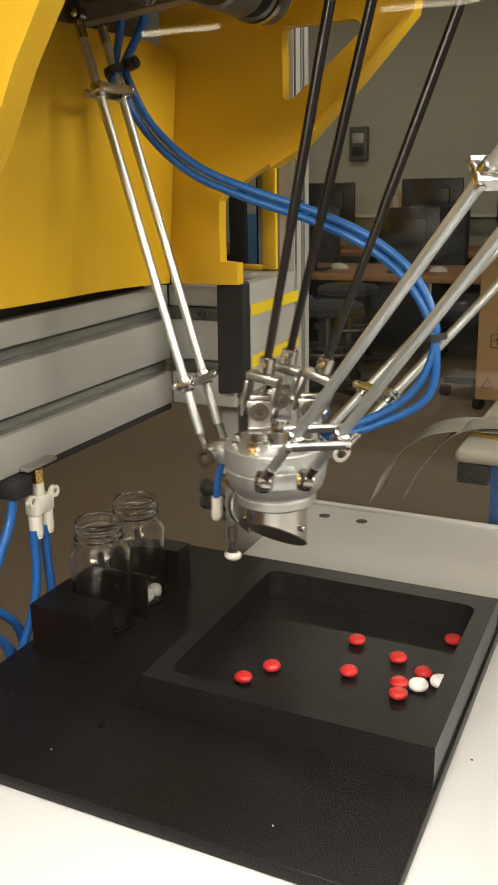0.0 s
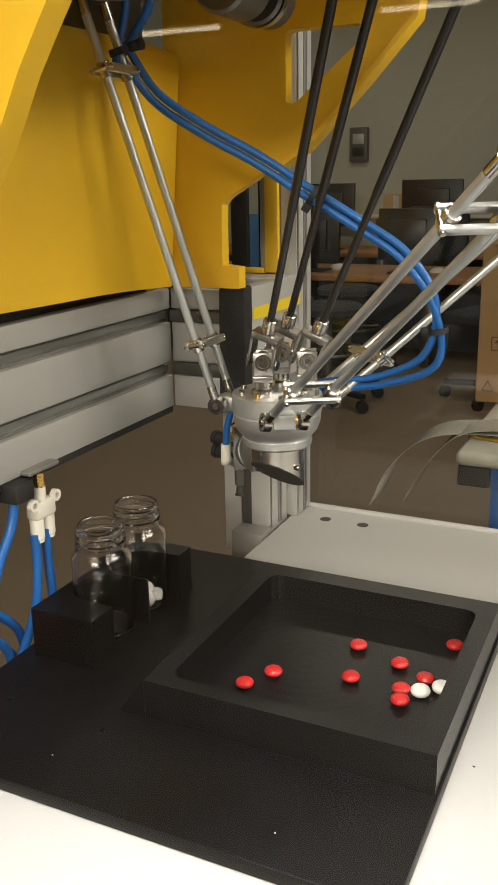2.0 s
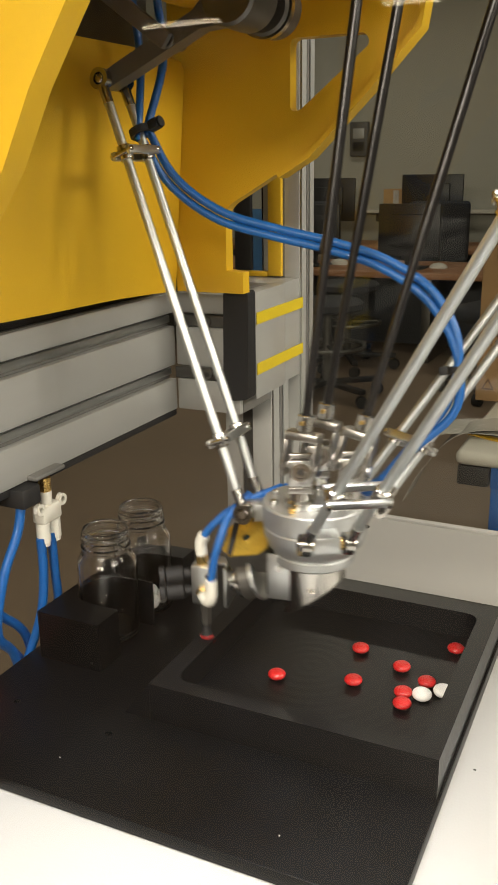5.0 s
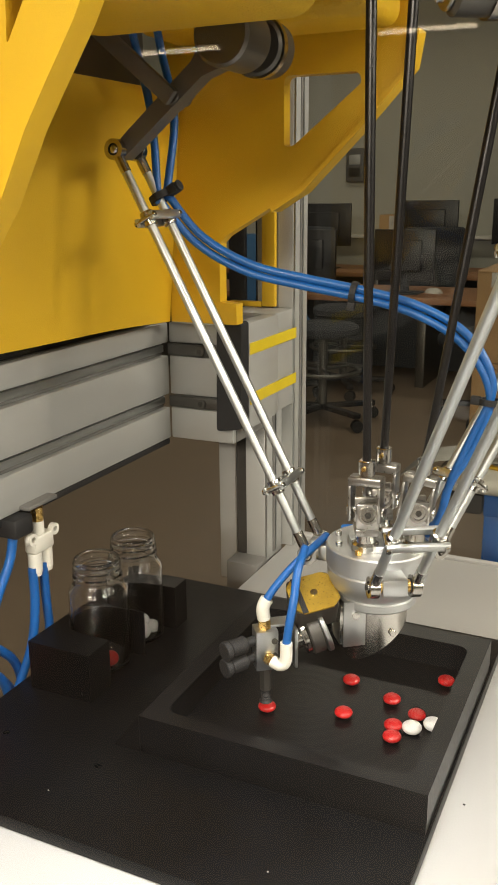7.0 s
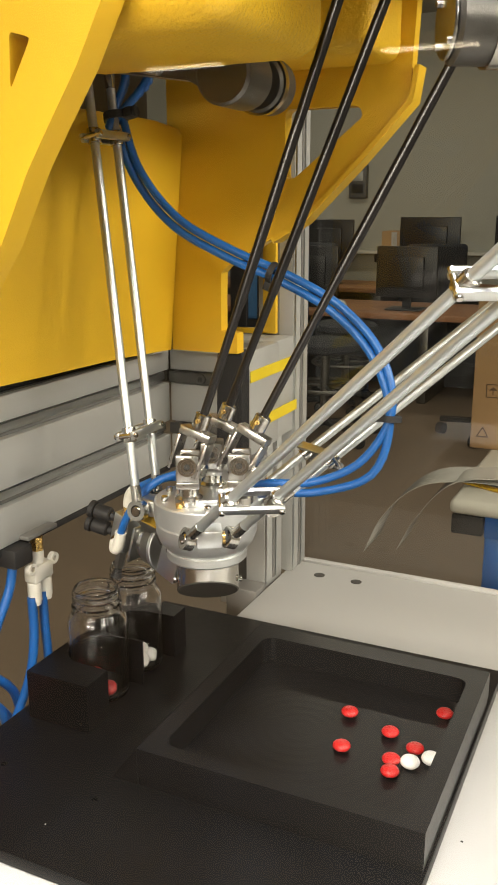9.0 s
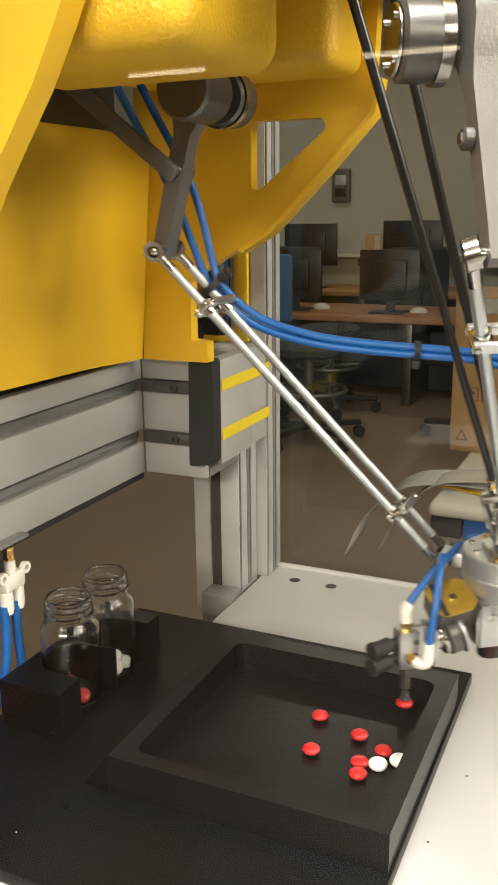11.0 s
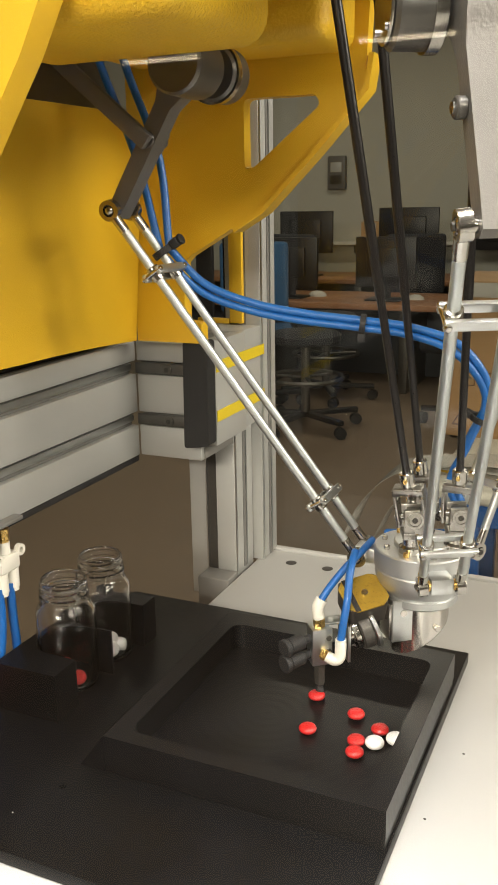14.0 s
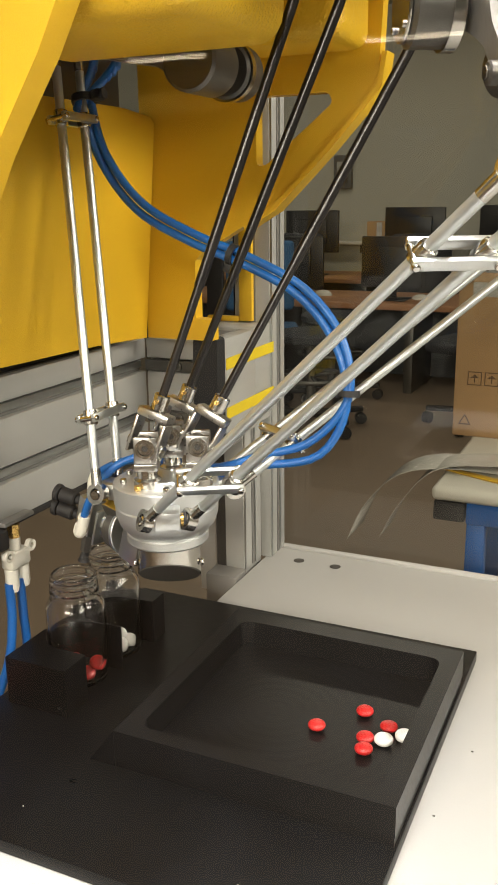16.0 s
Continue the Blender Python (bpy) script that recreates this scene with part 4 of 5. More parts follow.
def build_gripper():
    """Local origin at the pivot, x outwards; the sucker's mouth lies at (0.0822, 0, -0.0678)."""
    g = part("gripper", box((0.010, -0.015, -0.022), (0.0325, 0.015, 0.009), 0.003), STEEL, robot, "suction gripper on a steel wrist head")
    part("side_plate", box((0.0125, 0.0152, -0.022), (0.0300, 0.0172, 0.012), 0.0005), ALU, g)
    part("plate_screw", cyl((0.0215, 0.0173, 0.002), (0.0215, 0.0188, 0.002), 0.0026, seg=14), STEEL, g)
    tip = Matrix.Translation((0.047, 0.001, 0.009)) @ pose(0, 0, 0, -26, 10, 0)
    part("elbow_housing", prism(rounded([(-0.0155, -0.017), (0.0165, -0.017), (0.0165, 0.013), (-0.0155, 0.013)], 0.005), -0.014, 0.0062, "z"), DARK_STEEL, g).matrix_basis = tip
    q = part("label_plate", prism([(-0.0165, -0.012), (-0.010, -0.0165), (0.012, -0.0165), (0.0175, -0.010), (0.0175, 0.008), (0.011, 0.0145), (-0.010, 0.0145), (-0.0165, 0.009)], 0.0064, 0.0078, "z"), GOLD_PLATE, g, "gold coloured octagonal plate")
    q.matrix_basis = tip
    q = part("plate_screw", cyl((0, 0, 0.0079), (0, 0, 0.0094), 0.0026, seg=16), STEEL, g)
    q.matrix_basis = tip
    q = part("dark_stripe", box((0.0085, -0.0163, 0.0079), (0.0125, 0.0143, 0.0084)), BLACK_MATT, g)
    q.matrix_basis = tip
    part("clamp_band", cyl((0.0390, 0, -0.0125), (0.0425, 0, -0.0138), 0.0182, seg=40, bevel=0.0006), ALU, g, "bright clamp band")
    for a in (30, 100, 160, 240):
        part("band_screw", cyl((0.0426, 0.0163 * math.cos(radians(a)), -0.0138 + 0.0163 * math.sin(radians(a))), (0.0450, 0.0163 * math.cos(radians(a)), -0.0142 + 0.0163 * math.sin(radians(a))), 0.0017, seg=12), STEEL, g)
    part("flange", cyl((0.0427, 0, -0.0138), (0.0520, 0, -0.0165), 0.0162, seg=36, bevel=0.001), DARK_STEEL, g, "dark ringed flange")
    part("flange_ring", cyl((0.0521, 0, -0.0166), (0.0565, 0, -0.0181), 0.0138, seg=36, bevel=0.0008), STEEL, g)
    part("stub", cyl((0.0566, 0, -0.0182), (0.0615, 0, -0.0195), 0.0085, seg=24), STEEL, g)
    part("bracket", box((0.0617, -0.011, -0.036), (0.0640, 0.013, -0.006), 0.0005), ALU, g)
    part("bracket", box((0.0641, -0.0095, -0.0082), (0.0795, 0.0025, -0.0060), 0.0005), ALU, g)
    b = part("valve_block", box((0.0745, -0.0075, -0.0385), (0.0905, 0.0075, -0.0085), 0.0008), ALU, g, "aluminium valve block")
    for z in (-0.016, -0.027):
        part("block_screw", cyl((0.0775, 0.0076, z), (0.0775, 0.0084, z), 0.0022, seg=14), DARK_STEEL, b)
    aside = Matrix.Translation((0.0860, -0.001, 0)) @ pose(0, 0, 0, 0, 0, 22) @ Matrix.Translation((-0.0860, 0.001, 0))
    for z in (-0.0175, -0.0305):
        part("muffler", cyl((0.0906, -0.001, z), (0.098, -0.001, z), 0.0036, seg=16), BLACK_MATT, b).matrix_basis = aside
        bm = cyl((0.0981, -0.001, z), (0.1120, -0.001, z - 0.0008), 0.0060, seg=20, bevel=0.0012)
        add_cyl(bm, (0.1121, -0.001, z - 0.0008), (0.1165, -0.001, z - 0.001), 0.0070, seg=12, bevel=0.0006)
        part("muffler_body", bm, BLACK_MATT, b, "black knurled silencer").matrix_basis = aside
    part("nozzle", cyl((0.0822, 0, -0.0387), (0.0822, 0, -0.0575), 0.0045, 0.0042, seg=6), DARK_STEEL, g)
    part("sucker", lathe([(0.0028, 0.0095), (0.0028, 0.006), (0.0036, 0.005), (0.0028, 0.004), (0.0036, 0.0028), (0.0030, 0.002), (0.0048, 0.0), (0.0040, 0.0004), (0, 0.002)], 20, Matrix.Translation((0.0822, 0, -0.0672))), BLACK_MATT, g, "black rubber suction cup")
    # upper elbow with its tube
    e = part("elbow", tube([(0.0835, 0.001, -0.0012), (0.0842, 0.001, 0.004), (0.0838, 0.001, 0.009), (0.0812, 0.001, 0.0140)], 0.0047, 14, 14), WHITE_FITTING, g, "white push-in elbow")
    part("brass_nut", cyl((0.0832, 0.001, -0.0084), (0.0834, 0.001, -0.0013), 0.0046, seg=6), BRASS, e)
    part("tube", tube([(0.0813, 0.001, 0.0138), (0.0745, 0.0, 0.0225), (0.061, -0.004, 0.0345), (0.046, -0.012, 0.042), (0.03, -0.026, 0.046)], 0.0028, 12, 18), BLUE_TUBE, e, "blue air tube")
    e = part("elbow", tube([(0.0800, 0.0115, -0.0290), (0.0760, 0.0155, -0.0305), (0.0725, 0.0170, -0.0285), (0.0715, 0.0170, -0.0220), (0.0715, 0.0170, -0.0130)], 0.0044, 14, 14), WHITE_FITTING, g, "white push-in elbow")
    part("brass_nut", cyl((0.0830, 0.0077, -0.0285), (0.0802, 0.0114, -0.0289), 0.0042, seg=6), BRASS, e)
    part("tube", tube([(0.0715, 0.0170, -0.0140), (0.0690, 0.0165, 0.002), (0.0650, 0.013, 0.018), (0.060, 0.004, 0.034), (0.050, -0.012, 0.044)], 0.0030, 12, 18), BLUE_TUBE, e, "blue air tube")
    return g


gripper = build_gripper()

# ---- the moving air hoses: short rigid links along a curve ----
# shapes that the hoses take: the platform's place, and how far they bow out from the line between their two ends
HOSE_A = (-0.1939, 0.0873, 0.1895), [(-0.0042, 0.0068, -0.0162), (0.0106, 0.0129, -0.0277), (0.0423, 0.0178, -0.0270), (0.0777, 0.0209, -0.0191), (0.1086, 0.0220, -0.0166), (0.1260, 0.0209, -0.0261), (0.1306, 0.0178, -0.0427), (0.1105, 0.0129, -0.0595), (0.0524, 0.0068, -0.0450)]
HOSE_B = (-0.1848, 0.1955, 0.1829), [(0.0039, 0.0068, -0.0065), (0.0230, 0.0129, -0.0048), (0.0464, 0.0178, -0.0001), (0.0691, 0.0209, 0.0016), (0.0933, 0.0220, 0.0041), (0.1167, 0.0209, 0.0048), (0.1286, 0.0178, -0.0052), (0.1191, 0.0129, -0.0232), (0.0623, 0.0068, -0.0186)]
HOSE_C = (-0.1764, 0.1444, 0.1526), [(0.0008, 0.0068, -0.0092), (0.0126, 0.0129, -0.0146), (0.0366, 0.0178, -0.0095), (0.0644, 0.0209, 0.0017), (0.0904, 0.0220, 0.0098), (0.1120, 0.0209, 0.0122), (0.1199, 0.0178, 0.0018), (0.1089, 0.0129, -0.0132), (0.0588, 0.0068, -0.0101)]
HOSE_D = (-0.0840, 0.1000, 0.1282), [(0.0052, 0.0068, -0.0061), (0.0210, 0.0129, -0.0018), (0.0419, 0.0178, 0.0128), (0.0625, 0.0209, 0.0292), (0.0814, 0.0220, 0.0429), (0.0946, 0.0209, 0.0473), (0.0928, 0.0178, 0.0384), (0.0612, 0.0129, 0.0276), (0.0265, 0.0068, 0.0159)]
HOSE_E = (-0.1757, 0.0804, 0.1825), [(0.0019, 0.0068, -0.0133), (0.0184, 0.0129, -0.0198), (0.0466, 0.0178, -0.0148), (0.0761, 0.0209, -0.0059), (0.1028, 0.0220, 0.0002), (0.1219, 0.0209, -0.0014), (0.1244, 0.0178, -0.0133), (0.1064, 0.0129, -0.0277), (0.0575, 0.0068, -0.0235)]
HOSE_F = (-0.1021, 0.1004, 0.1418), [(0.0008, 0.0068, -0.0113), (0.0171, 0.0129, -0.0111), (0.0408, 0.0178, 0.0021), (0.0648, 0.0209, 0.0183), (0.0869, 0.0220, 0.0317), (0.1029, 0.0209, 0.0355), (0.1072, 0.0178, 0.0281), (0.0956, 0.0129, 0.0136), (0.0484, 0.0068, 0.0074)]
HOSE_G = (-0.1866, 0.0591, 0.1905), [(-0.0022, 0.0068, -0.0154), (0.0129, 0.0129, -0.0255), (0.0432, 0.0178, -0.0223), (0.0760, 0.0209, -0.0129), (0.1048, 0.0220, -0.0076), (0.1204, 0.0209, -0.0142), (0.1177, 0.0178, -0.0289), (0.0867, 0.0129, -0.0378), (0.0314, 0.0068, -0.0211)]
HOSE_H = (-0.0259, 0.1873, 0.1230), [(0.0006, 0.0068, -0.0057), (0.0133, 0.0129, 0.0013), (0.0290, 0.0178, 0.0155), (0.0455, 0.0209, 0.0329), (0.0618, 0.0220, 0.0497), (0.0754, 0.0209, 0.0581), (0.0752, 0.0178, 0.0482), (0.0412, 0.0129, 0.0319), (0.0058, 0.0068, 0.0181)]
HOSE_SHAPES = (HOSE_A, HOSE_B, HOSE_C, HOSE_D, HOSE_E, HOSE_F, HOSE_G, HOSE_H)
HEAD, TAIL = 14, 66
LINKS = HEAD + TAIL


def hose_tie(p):
    hub, knee, joint, r, tg, th = arm_pose(p, 180.0)
    return knee - HALF * tg + (joint - knee) * 0.125 + Vector((0.001, 0.002, 0.003))


def tube_line(p, which):
    a, b = hose_tie(p), p + Vector((0.030, 0.040, 0.012))
    near = [1 / ((p - Vector(q)).length + 0.006) ** 3 for q, _ in HOSE_SHAPES]
    bows = [sum((Vector(o[k]) * w for w, (_, o) in zip(near, HOSE_SHAPES)), Vector()) / sum(near) for k in range(9)]
    side = 1 if which else -1
    mid = []
    for k, bow in enumerate(bows):
        f = (k + 1) / 10
        # the hose within runs a tighter loop near its end
        tight = 1 - 0.13 * which * math.exp(-((f - 0.84) / 0.11) ** 2)
        mid.append(a.lerp(b, f) + bow * tight + Vector((0.0020, 0.0006, 0.0026)) * side)
    root = Vector((-0.268, 0.160, 0.530)) if which else Vector((-0.284, 0.150, 0.530))
    sag = root.lerp(a, 0.62) + Vector((0.010 if which else -0.001, 0.008, 0.0))
    start = a + Vector((0.0020, 0.0030, 0.0018)) * side
    turn = a.lerp(mid[0], 0.4)
    end = [b + Vector((0.0, 0.0, 0.003)) * side, p + Vector((0.0, 0.043, 0.004 + 0.003 * side)), p + Vector((-0.036, 0.034, 0.002 + 0.003 * side))]
    return curve_points([root, root.lerp(sag, 0.5), sag, start], HEAD)[:-1] + curve_points([start, *mid, *end], TAIL)


tubes = []
for which in (0, 1):
    t = empty("air_hose", "blue polyurethane air hose looping from the robot arm", "hose", "air hoses on the robot")
    lines0 = [tube_line(Vector(q), which) for q, _ in HOSE_SHAPES]
    links = []
    for n in (max((b - a).length for ln in lines0 for a, b in zip(ln[:HEAD], ln[1:HEAD + 1])), max((b - a).length for ln in lines0 for a, b in zip(ln[HEAD:], ln[HEAD + 1:]))):
        bm = lathe([(0, -0.0026), (0.0018, -0.0022), (0.0029, -0.0008), (0.0030, 0.0), (0.0030, n), (0.0029, n + 0.0008), (0.0018, n + 0.0022), (0, n + 0.0026)], 14)
        ob = part("hose_link", bm, BLUE_TUBE, t, "", 70)
        links.append(ob)
        for k in range((HEAD if len(links) == 1 else TAIL) - 1):
            ob2 = new("hose_link", ob.data)
            ob2.parent = t
            links.append(ob2)
    tubes.append((t, links))


def build_tie():
    t = empty("cable_tie", "black cable tie round the blue hoses", "cable tie", "cable ties on the hoses")
    part("strap", add_ring(bmesh.new(), (0, 0, -0.0022), (0, 0, 0.0022), 0.0078, 0.0060, 20), BLACK_MATT, t)
    part("tie_head", box((0.0068, -0.003, -0.003), (0.0135, 0.003, 0.003), 0.0008), BLACK_MATT, t)
    return t


def build_rod_tie():
    """Straps the hoses to the upper end of a rod; local z runs down the rod, x out to the side."""
    t = empty("cable_tie", "thick black strap holding the blue hoses to the rod", "cable tie", "cable ties on the hoses")
    part("strap", add_ring(bmesh.new(), (0.003, 0, -0.0026), (0.003, 0, 0.0026), 0.0092, 0.0070, 20), BLACK_MATT, t)
    part("buckle", box((0.0115, -0.0042, -0.0036), (0.0190, 0.0042, 0.0036), 0.001), BLACK_MATT, t)
    part("buckle_screw", cyl((0.0191, 0, 0), (0.0215, 0, 0), 0.0042, seg=14, bevel=0.0006), BLACK_MATT, t)
    return t


ties = [build_tie() for _ in range(3)]
rod_tie = build_rod_tie()
TIE_AT = (HEAD + 23, HEAD + 42, HEAD + 59)

# candies that are carried: the ones in the tray, and the white one already held
carried = {}
for key, x, y in (("a", -0.149, 0.0515), ("b", -0.1365, 0.0735), ("r", -0.025, 0.162), ("m", -0.092, 0.1335)):
    ob = copy_thing(red, pose(x, y, FLOOR_Z + 0.0036))
    carried[key] = tagged(ob, "glossy red candy that the suction gripper picks up", "candy", "candies in the tray")
carried["w"] = tagged(copy_thing(white, pose(-0.2, 0.1, 0.1)), "glossy white candy held by the suction gripper", "candy", "candies in the jar")


# ---- pneumatics on the beam ----
def build_manifold():
    t = empty("air_fitting", "white two-way air fitting with brass thread under the beam", "fitting")
    y, x = 0.064, -0.330
    part("beam_clip", box((x - 0.015, y - 0.014, 0.1565), (x + 0.004, y + 0.022, 0.1600), 0.001), SLOT, t)
    part("black_block", box((x - 0.02, y - 0.033, 0.140), (x + 0.006, y - 0.012, 0.1555), 0.002), BLACK_MATT, t)
    part("brass_nut", cyl((x, y, 0.1555), (x, y, 0.1445), 0.0052, seg=6), BRASS, t)
    part("neck", cyl((x, y, 0.1444), (x, y, 0.134), 0.0048, seg=20), WHITE_FITTING, t)
    part("tee_body", box((x - 0.006, y - 0.0115, 0.120), (x + 0.006, y + 0.0115, 0.134), 0.002), WHITE_FITTING, t)
    for s in (-1, 1):
        part("eyelet", add_ring(bmesh.new(), (x + 0.002, y + s * 0.0135, 0.1335), (x + 0.006, y + s * 0.0135, 0.1335), 0.0048, 0.0024, 20), WHITE_FITTING, t)
        part("outlet", cyl((x, y + s * 0.0066, 0.1199), (x, y + s * 0.0066, 0.1035), 0.0055, seg=20, bevel=0.0006), WHITE_FITTING, t)
        part("collar", cyl((x, y + s * 0.0066, 0.1034), (x, y + s * 0.0066, 0.1010), 0.0047, seg=20), WHITE_FITTING, t)
    t.location = (0.0, 0.004, -0.007)


build_manifold()
tagged(linked("red_guard_strip", box((-0.362, -0.02, -0.06), (-0.350, 0.012, 0.045), 0.002), RED_PAINT), "narrow red painted strip beside the table", "strip")
for pts in ([(-0.33, 0.0575, 0.1015), (-0.33, 0.057, 0.07), (-0.333, 0.052, 0.035), (-0.345, 0.04, -0.01), (-0.36, 0.03, -0.06)],
            [(-0.33, 0.0705, 0.1015), (-0.33, 0.071, 0.07), (-0.331, 0.073, 0.035), (-0.342, 0.075, -0.01), (-0.36, 0.07, -0.06)],
            [(-0.332, 0.042, 0.139), (-0.333, 0.036, 0.115), (-0.335, 0.018, 0.085), (-0.34, 0.01, 0.04), (-0.345, 0.03, 0.012), (-0.35, 0.045, -0.03)],
            [(-0.345, -0.03, 0.11), (-0.345, -0.005, 0.08), (-0.345, 0.02, 0.05), (-0.345, 0.045, 0.022), (-0.35, 0.06, -0.02)],
            [(-0.35, -0.03, 0.075), (-0.35, 0.0, 0.045), (-0.35, 0.03, 0.015), (-0.355, 0.05, -0.01), (-0.36, 0.07, -0.05)]):
    tagged(linked("air_tube", tube(pts, 0.0037, 12, 26), BLUE_TUBE), "blue air tube hanging beside the table", "tube", "air tubes beside the table")


# ---- the room behind ----
def build_bench():
    t = empty("work_bench", "white topped workbench with a blue steel frame", "workbench")
    part("bench_top", box((-0.222, 1.075, -0.142), (1.0, 1.75, -0.114), 0.012, 4), BENCH_TOP, t)
    part("corner_cap", box((-0.217, 1.080, -0.180), (-0.16, 1.14, -0.1425), 0.004), BLACK_MATT, t)
    part("rail", box((-0.159, 1.09, -0.185), (0.95, 1.13, -0.1425), 0.003), BENCH_BLUE, t)
    part("rail", box((-0.207, 1.1405, -0.185), (-0.167, 1.70, -0.1425), 0.003), BENCH_BLUE, t)
    for x, y in ((-0.158, 1.095), (0.9, 1.095), (-0.205, 1.66), (0.9, 1.66)):
        leg = part("leg", box((x, y, FLOOR + 0.08), (x + 0.034, y + 0.034, -0.1855), 0.003), BENCH_BLUE, t)
        part("castor", cyl((x + 0.002, y + 0.017, FLOOR + 0.036), (x + 0.032, y + 0.017, FLOOR + 0.036), 0.035, seg=24, bevel=0.004), DARK_STEEL, leg)


build_bench()


def build_carton():
    t = empty("cardboard_box", "brown cardboard box with printed handling marks on the bench", "box")
    x0, y, z0 = -0.262, 1.45, -0.1138
    part("carton", box((x0, y, z0), (x0 + 0.42, y + 0.28, z0 + 0.335), 0.003), CARDBOARD, t)
    part("flap", box((x0, y - 0.001, z0 + 0.3352), (x0 + 0.42, y + 0.135, z0 + 0.3385), 0.001), CARDBOARD, t)
    part("flap", box((x0, y + 0.1375, z0 + 0.3352), (x0 + 0.42, y + 0.281, z0 + 0.3385), 0.001), CARDBOARD, t)
    part("tape", box((x0 + 0.03, y - 0.0012, z0 + 0.305), (x0 + 0.42, y - 0.0003, z0 + 0.3355)), FILM_CLEAR, t, "strip of packing tape")
    for k in range(3):
        a = x0 + 0.028 + 0.036 * k
        for lo, hi in (((a, z0 + 0.115), (a + 0.030, z0 + 0.117)), ((a, z0 + 0.143), (a + 0.030, z0 + 0.145)), ((a, z0 + 0.117), (a + 0.002, z0 + 0.143)), ((a + 0.028, z0 + 0.117), (a + 0.030, z0 + 0.143))):
            part("mark_frame", box((lo[0], y - 0.0010, lo[1]), (hi[0], y - 0.0002, hi[1])), INK, t)
        part("mark", prism([(a + 0.006, z0 + 0.131), (a + 0.015, z0 + 0.139), (a + 0.024, z0 + 0.131), (a + 0.016, z0 + 0.131), (a + 0.016, z0 + 0.121), (a + 0.014, z0 + 0.121), (a + 0.014, z0 + 0.131)], y - 0.0010, y - 0.0002, "y"), INK, t)
    c = (x0 + 0.026, z0 + 0.036)
    tri = [(c[0] - 0.014, c[1] - 0.010), (c[0] + 0.014, c[1] - 0.010), (c[0], c[1] + 0.015)]
    inn = [(c[0] - 0.0095, c[1] - 0.0072), (c[0] + 0.0095, c[1] - 0.0072), (c[0], c[1] + 0.0095)]
    part("recycling_mark", prism(tri, y - 0.0010, y - 0.0002, "y", [inn]), INK, t)


build_carton()


def build_film():
    t = empty("film_strips", "curled strips of clear film hanging over the bench edge", "film")
    for dx, dz, w in ((0.0, 0.0, 0.11), (0.06, 0.010, 0.09)):
        bm = bmesh.new()
        line = curve_points([(-0.37 + dx, 1.10, -0.23 + dz), (-0.345 + dx, 1.13, -0.165), (-0.29 + dx, 1.17, -0.112 + dz), (-0.20 + dx, 1.20, -0.100 + dz), (-0.05, 1.22, -0.108 + dz)], 20)
        rows = [[bm.verts.new(p + Vector((0, s * w / 2, h))) for s, h in ((-1, 0), (1, 0), (1, 0.0008), (-1, 0.0008))] for p in line]
        for a, b in zip(rows, rows[1:]):
            for k in range(4):
                bm.faces.new((a[k], a[(k + 1) % 4], b[(k + 1) % 4], b[k]))
        part("strip", bm, FILM_CLEAR, t)
    part("yellow_strip", box((-0.14, -0.008, 0), (0.14, 0.008, 0.004), 0.001, 1, pose(-0.09, 1.13, -0.1138, 0, 0, -24)), PENCIL, t, "yellow strip")


build_film()


def build_desk(x0, x1, y, z):
    t = empty("computer_desk", "long wooden computer desk with dark panels beneath", "desk")
    part("desk_top", box((x0, y, z - 0.04), (x1, y + 0.8, z), 0.006), DESK_WOOD, t)
    part("modesty_panel", box((x0 + 0.05, y + 0.6, FLOOR + 0.02), (x1 - 0.05, y + 0.63, z - 0.0405)), PANEL_GREY, t)
    k = x0 + 0.05
    while k < x1:
        part("desk_leg", box((k, y + 0.05, FLOOR), (k + 0.06, y + 0.7, z - 0.0405), 0.004), DARK_STEEL, t)
        k += 1.0


build_desk(-4.2, 0.6, 6.75, -0.25)
build_desk(-3.4, 0.8, 5.2, -0.27)


def build_monitor(x, y, z, w, h, foot):
    t = empty("monitor", "black flat computer monitor seen from behind", "monitor", "monitors on the desks")
    part("screen", box((x, y, z - h), (x + w, y + 0.035, z), 0.006), MONITOR_BLACK, t)
    part("back_shell", box((x + w * 0.2, y - 0.03, z - h * 0.8), (x + w * 0.8, y - 0.0005, z - h * 0.2), 0.01), MONITOR_BLACK, t)
    part("neck", box((x + w / 2 - 0.03, y + 0.036, foot + 0.012), (x + w / 2 + 0.03, y + 0.06, z - h * 0.4), 0.004), MONITOR_BLACK, t)
    part("foot", box((x + w / 2 - 0.12, y - 0.08, foot), (x + w / 2 + 0.12, y + 0.12, foot + 0.012), 0.004), MONITOR_BLACK, t)


for x, y, z, w, h, foot in ((-2.906, 7.0, 0.311, 0.49, 0.36, -0.25), (-2.001, 7.0, 0.332, 0.51, 0.36, -0.25), (-1.21, 7.0, 0.344, 0.5, 0.36, -0.25),
                            (-2.42, 5.45, 0.15, 0.42, 0.34, -0.27), (-1.72, 5.45, 0.155, 0.42, 0.34, -0.27)):
    build_monitor(x, y, z, w, h, foot)


def build_clock():
    t = empty("wall_clock_terminal", "grey wall-mounted terminal with a pale display", "terminal")
    part("case", box((-2.79, 7.93, 0.50), (-2.61, 7.998, 0.81), 0.012), CLOCK_GREY, t)
    part("display", box((-2.755, 7.924, 0.66), (-2.645, 7.9295, 0.75), 0.002), ALU_PROFILE, t)
    part("keypad", box((-2.755, 7.924, 0.55), (-2.645, 7.9295, 0.63), 0.002), BLACK_MATT, t)


build_clock()


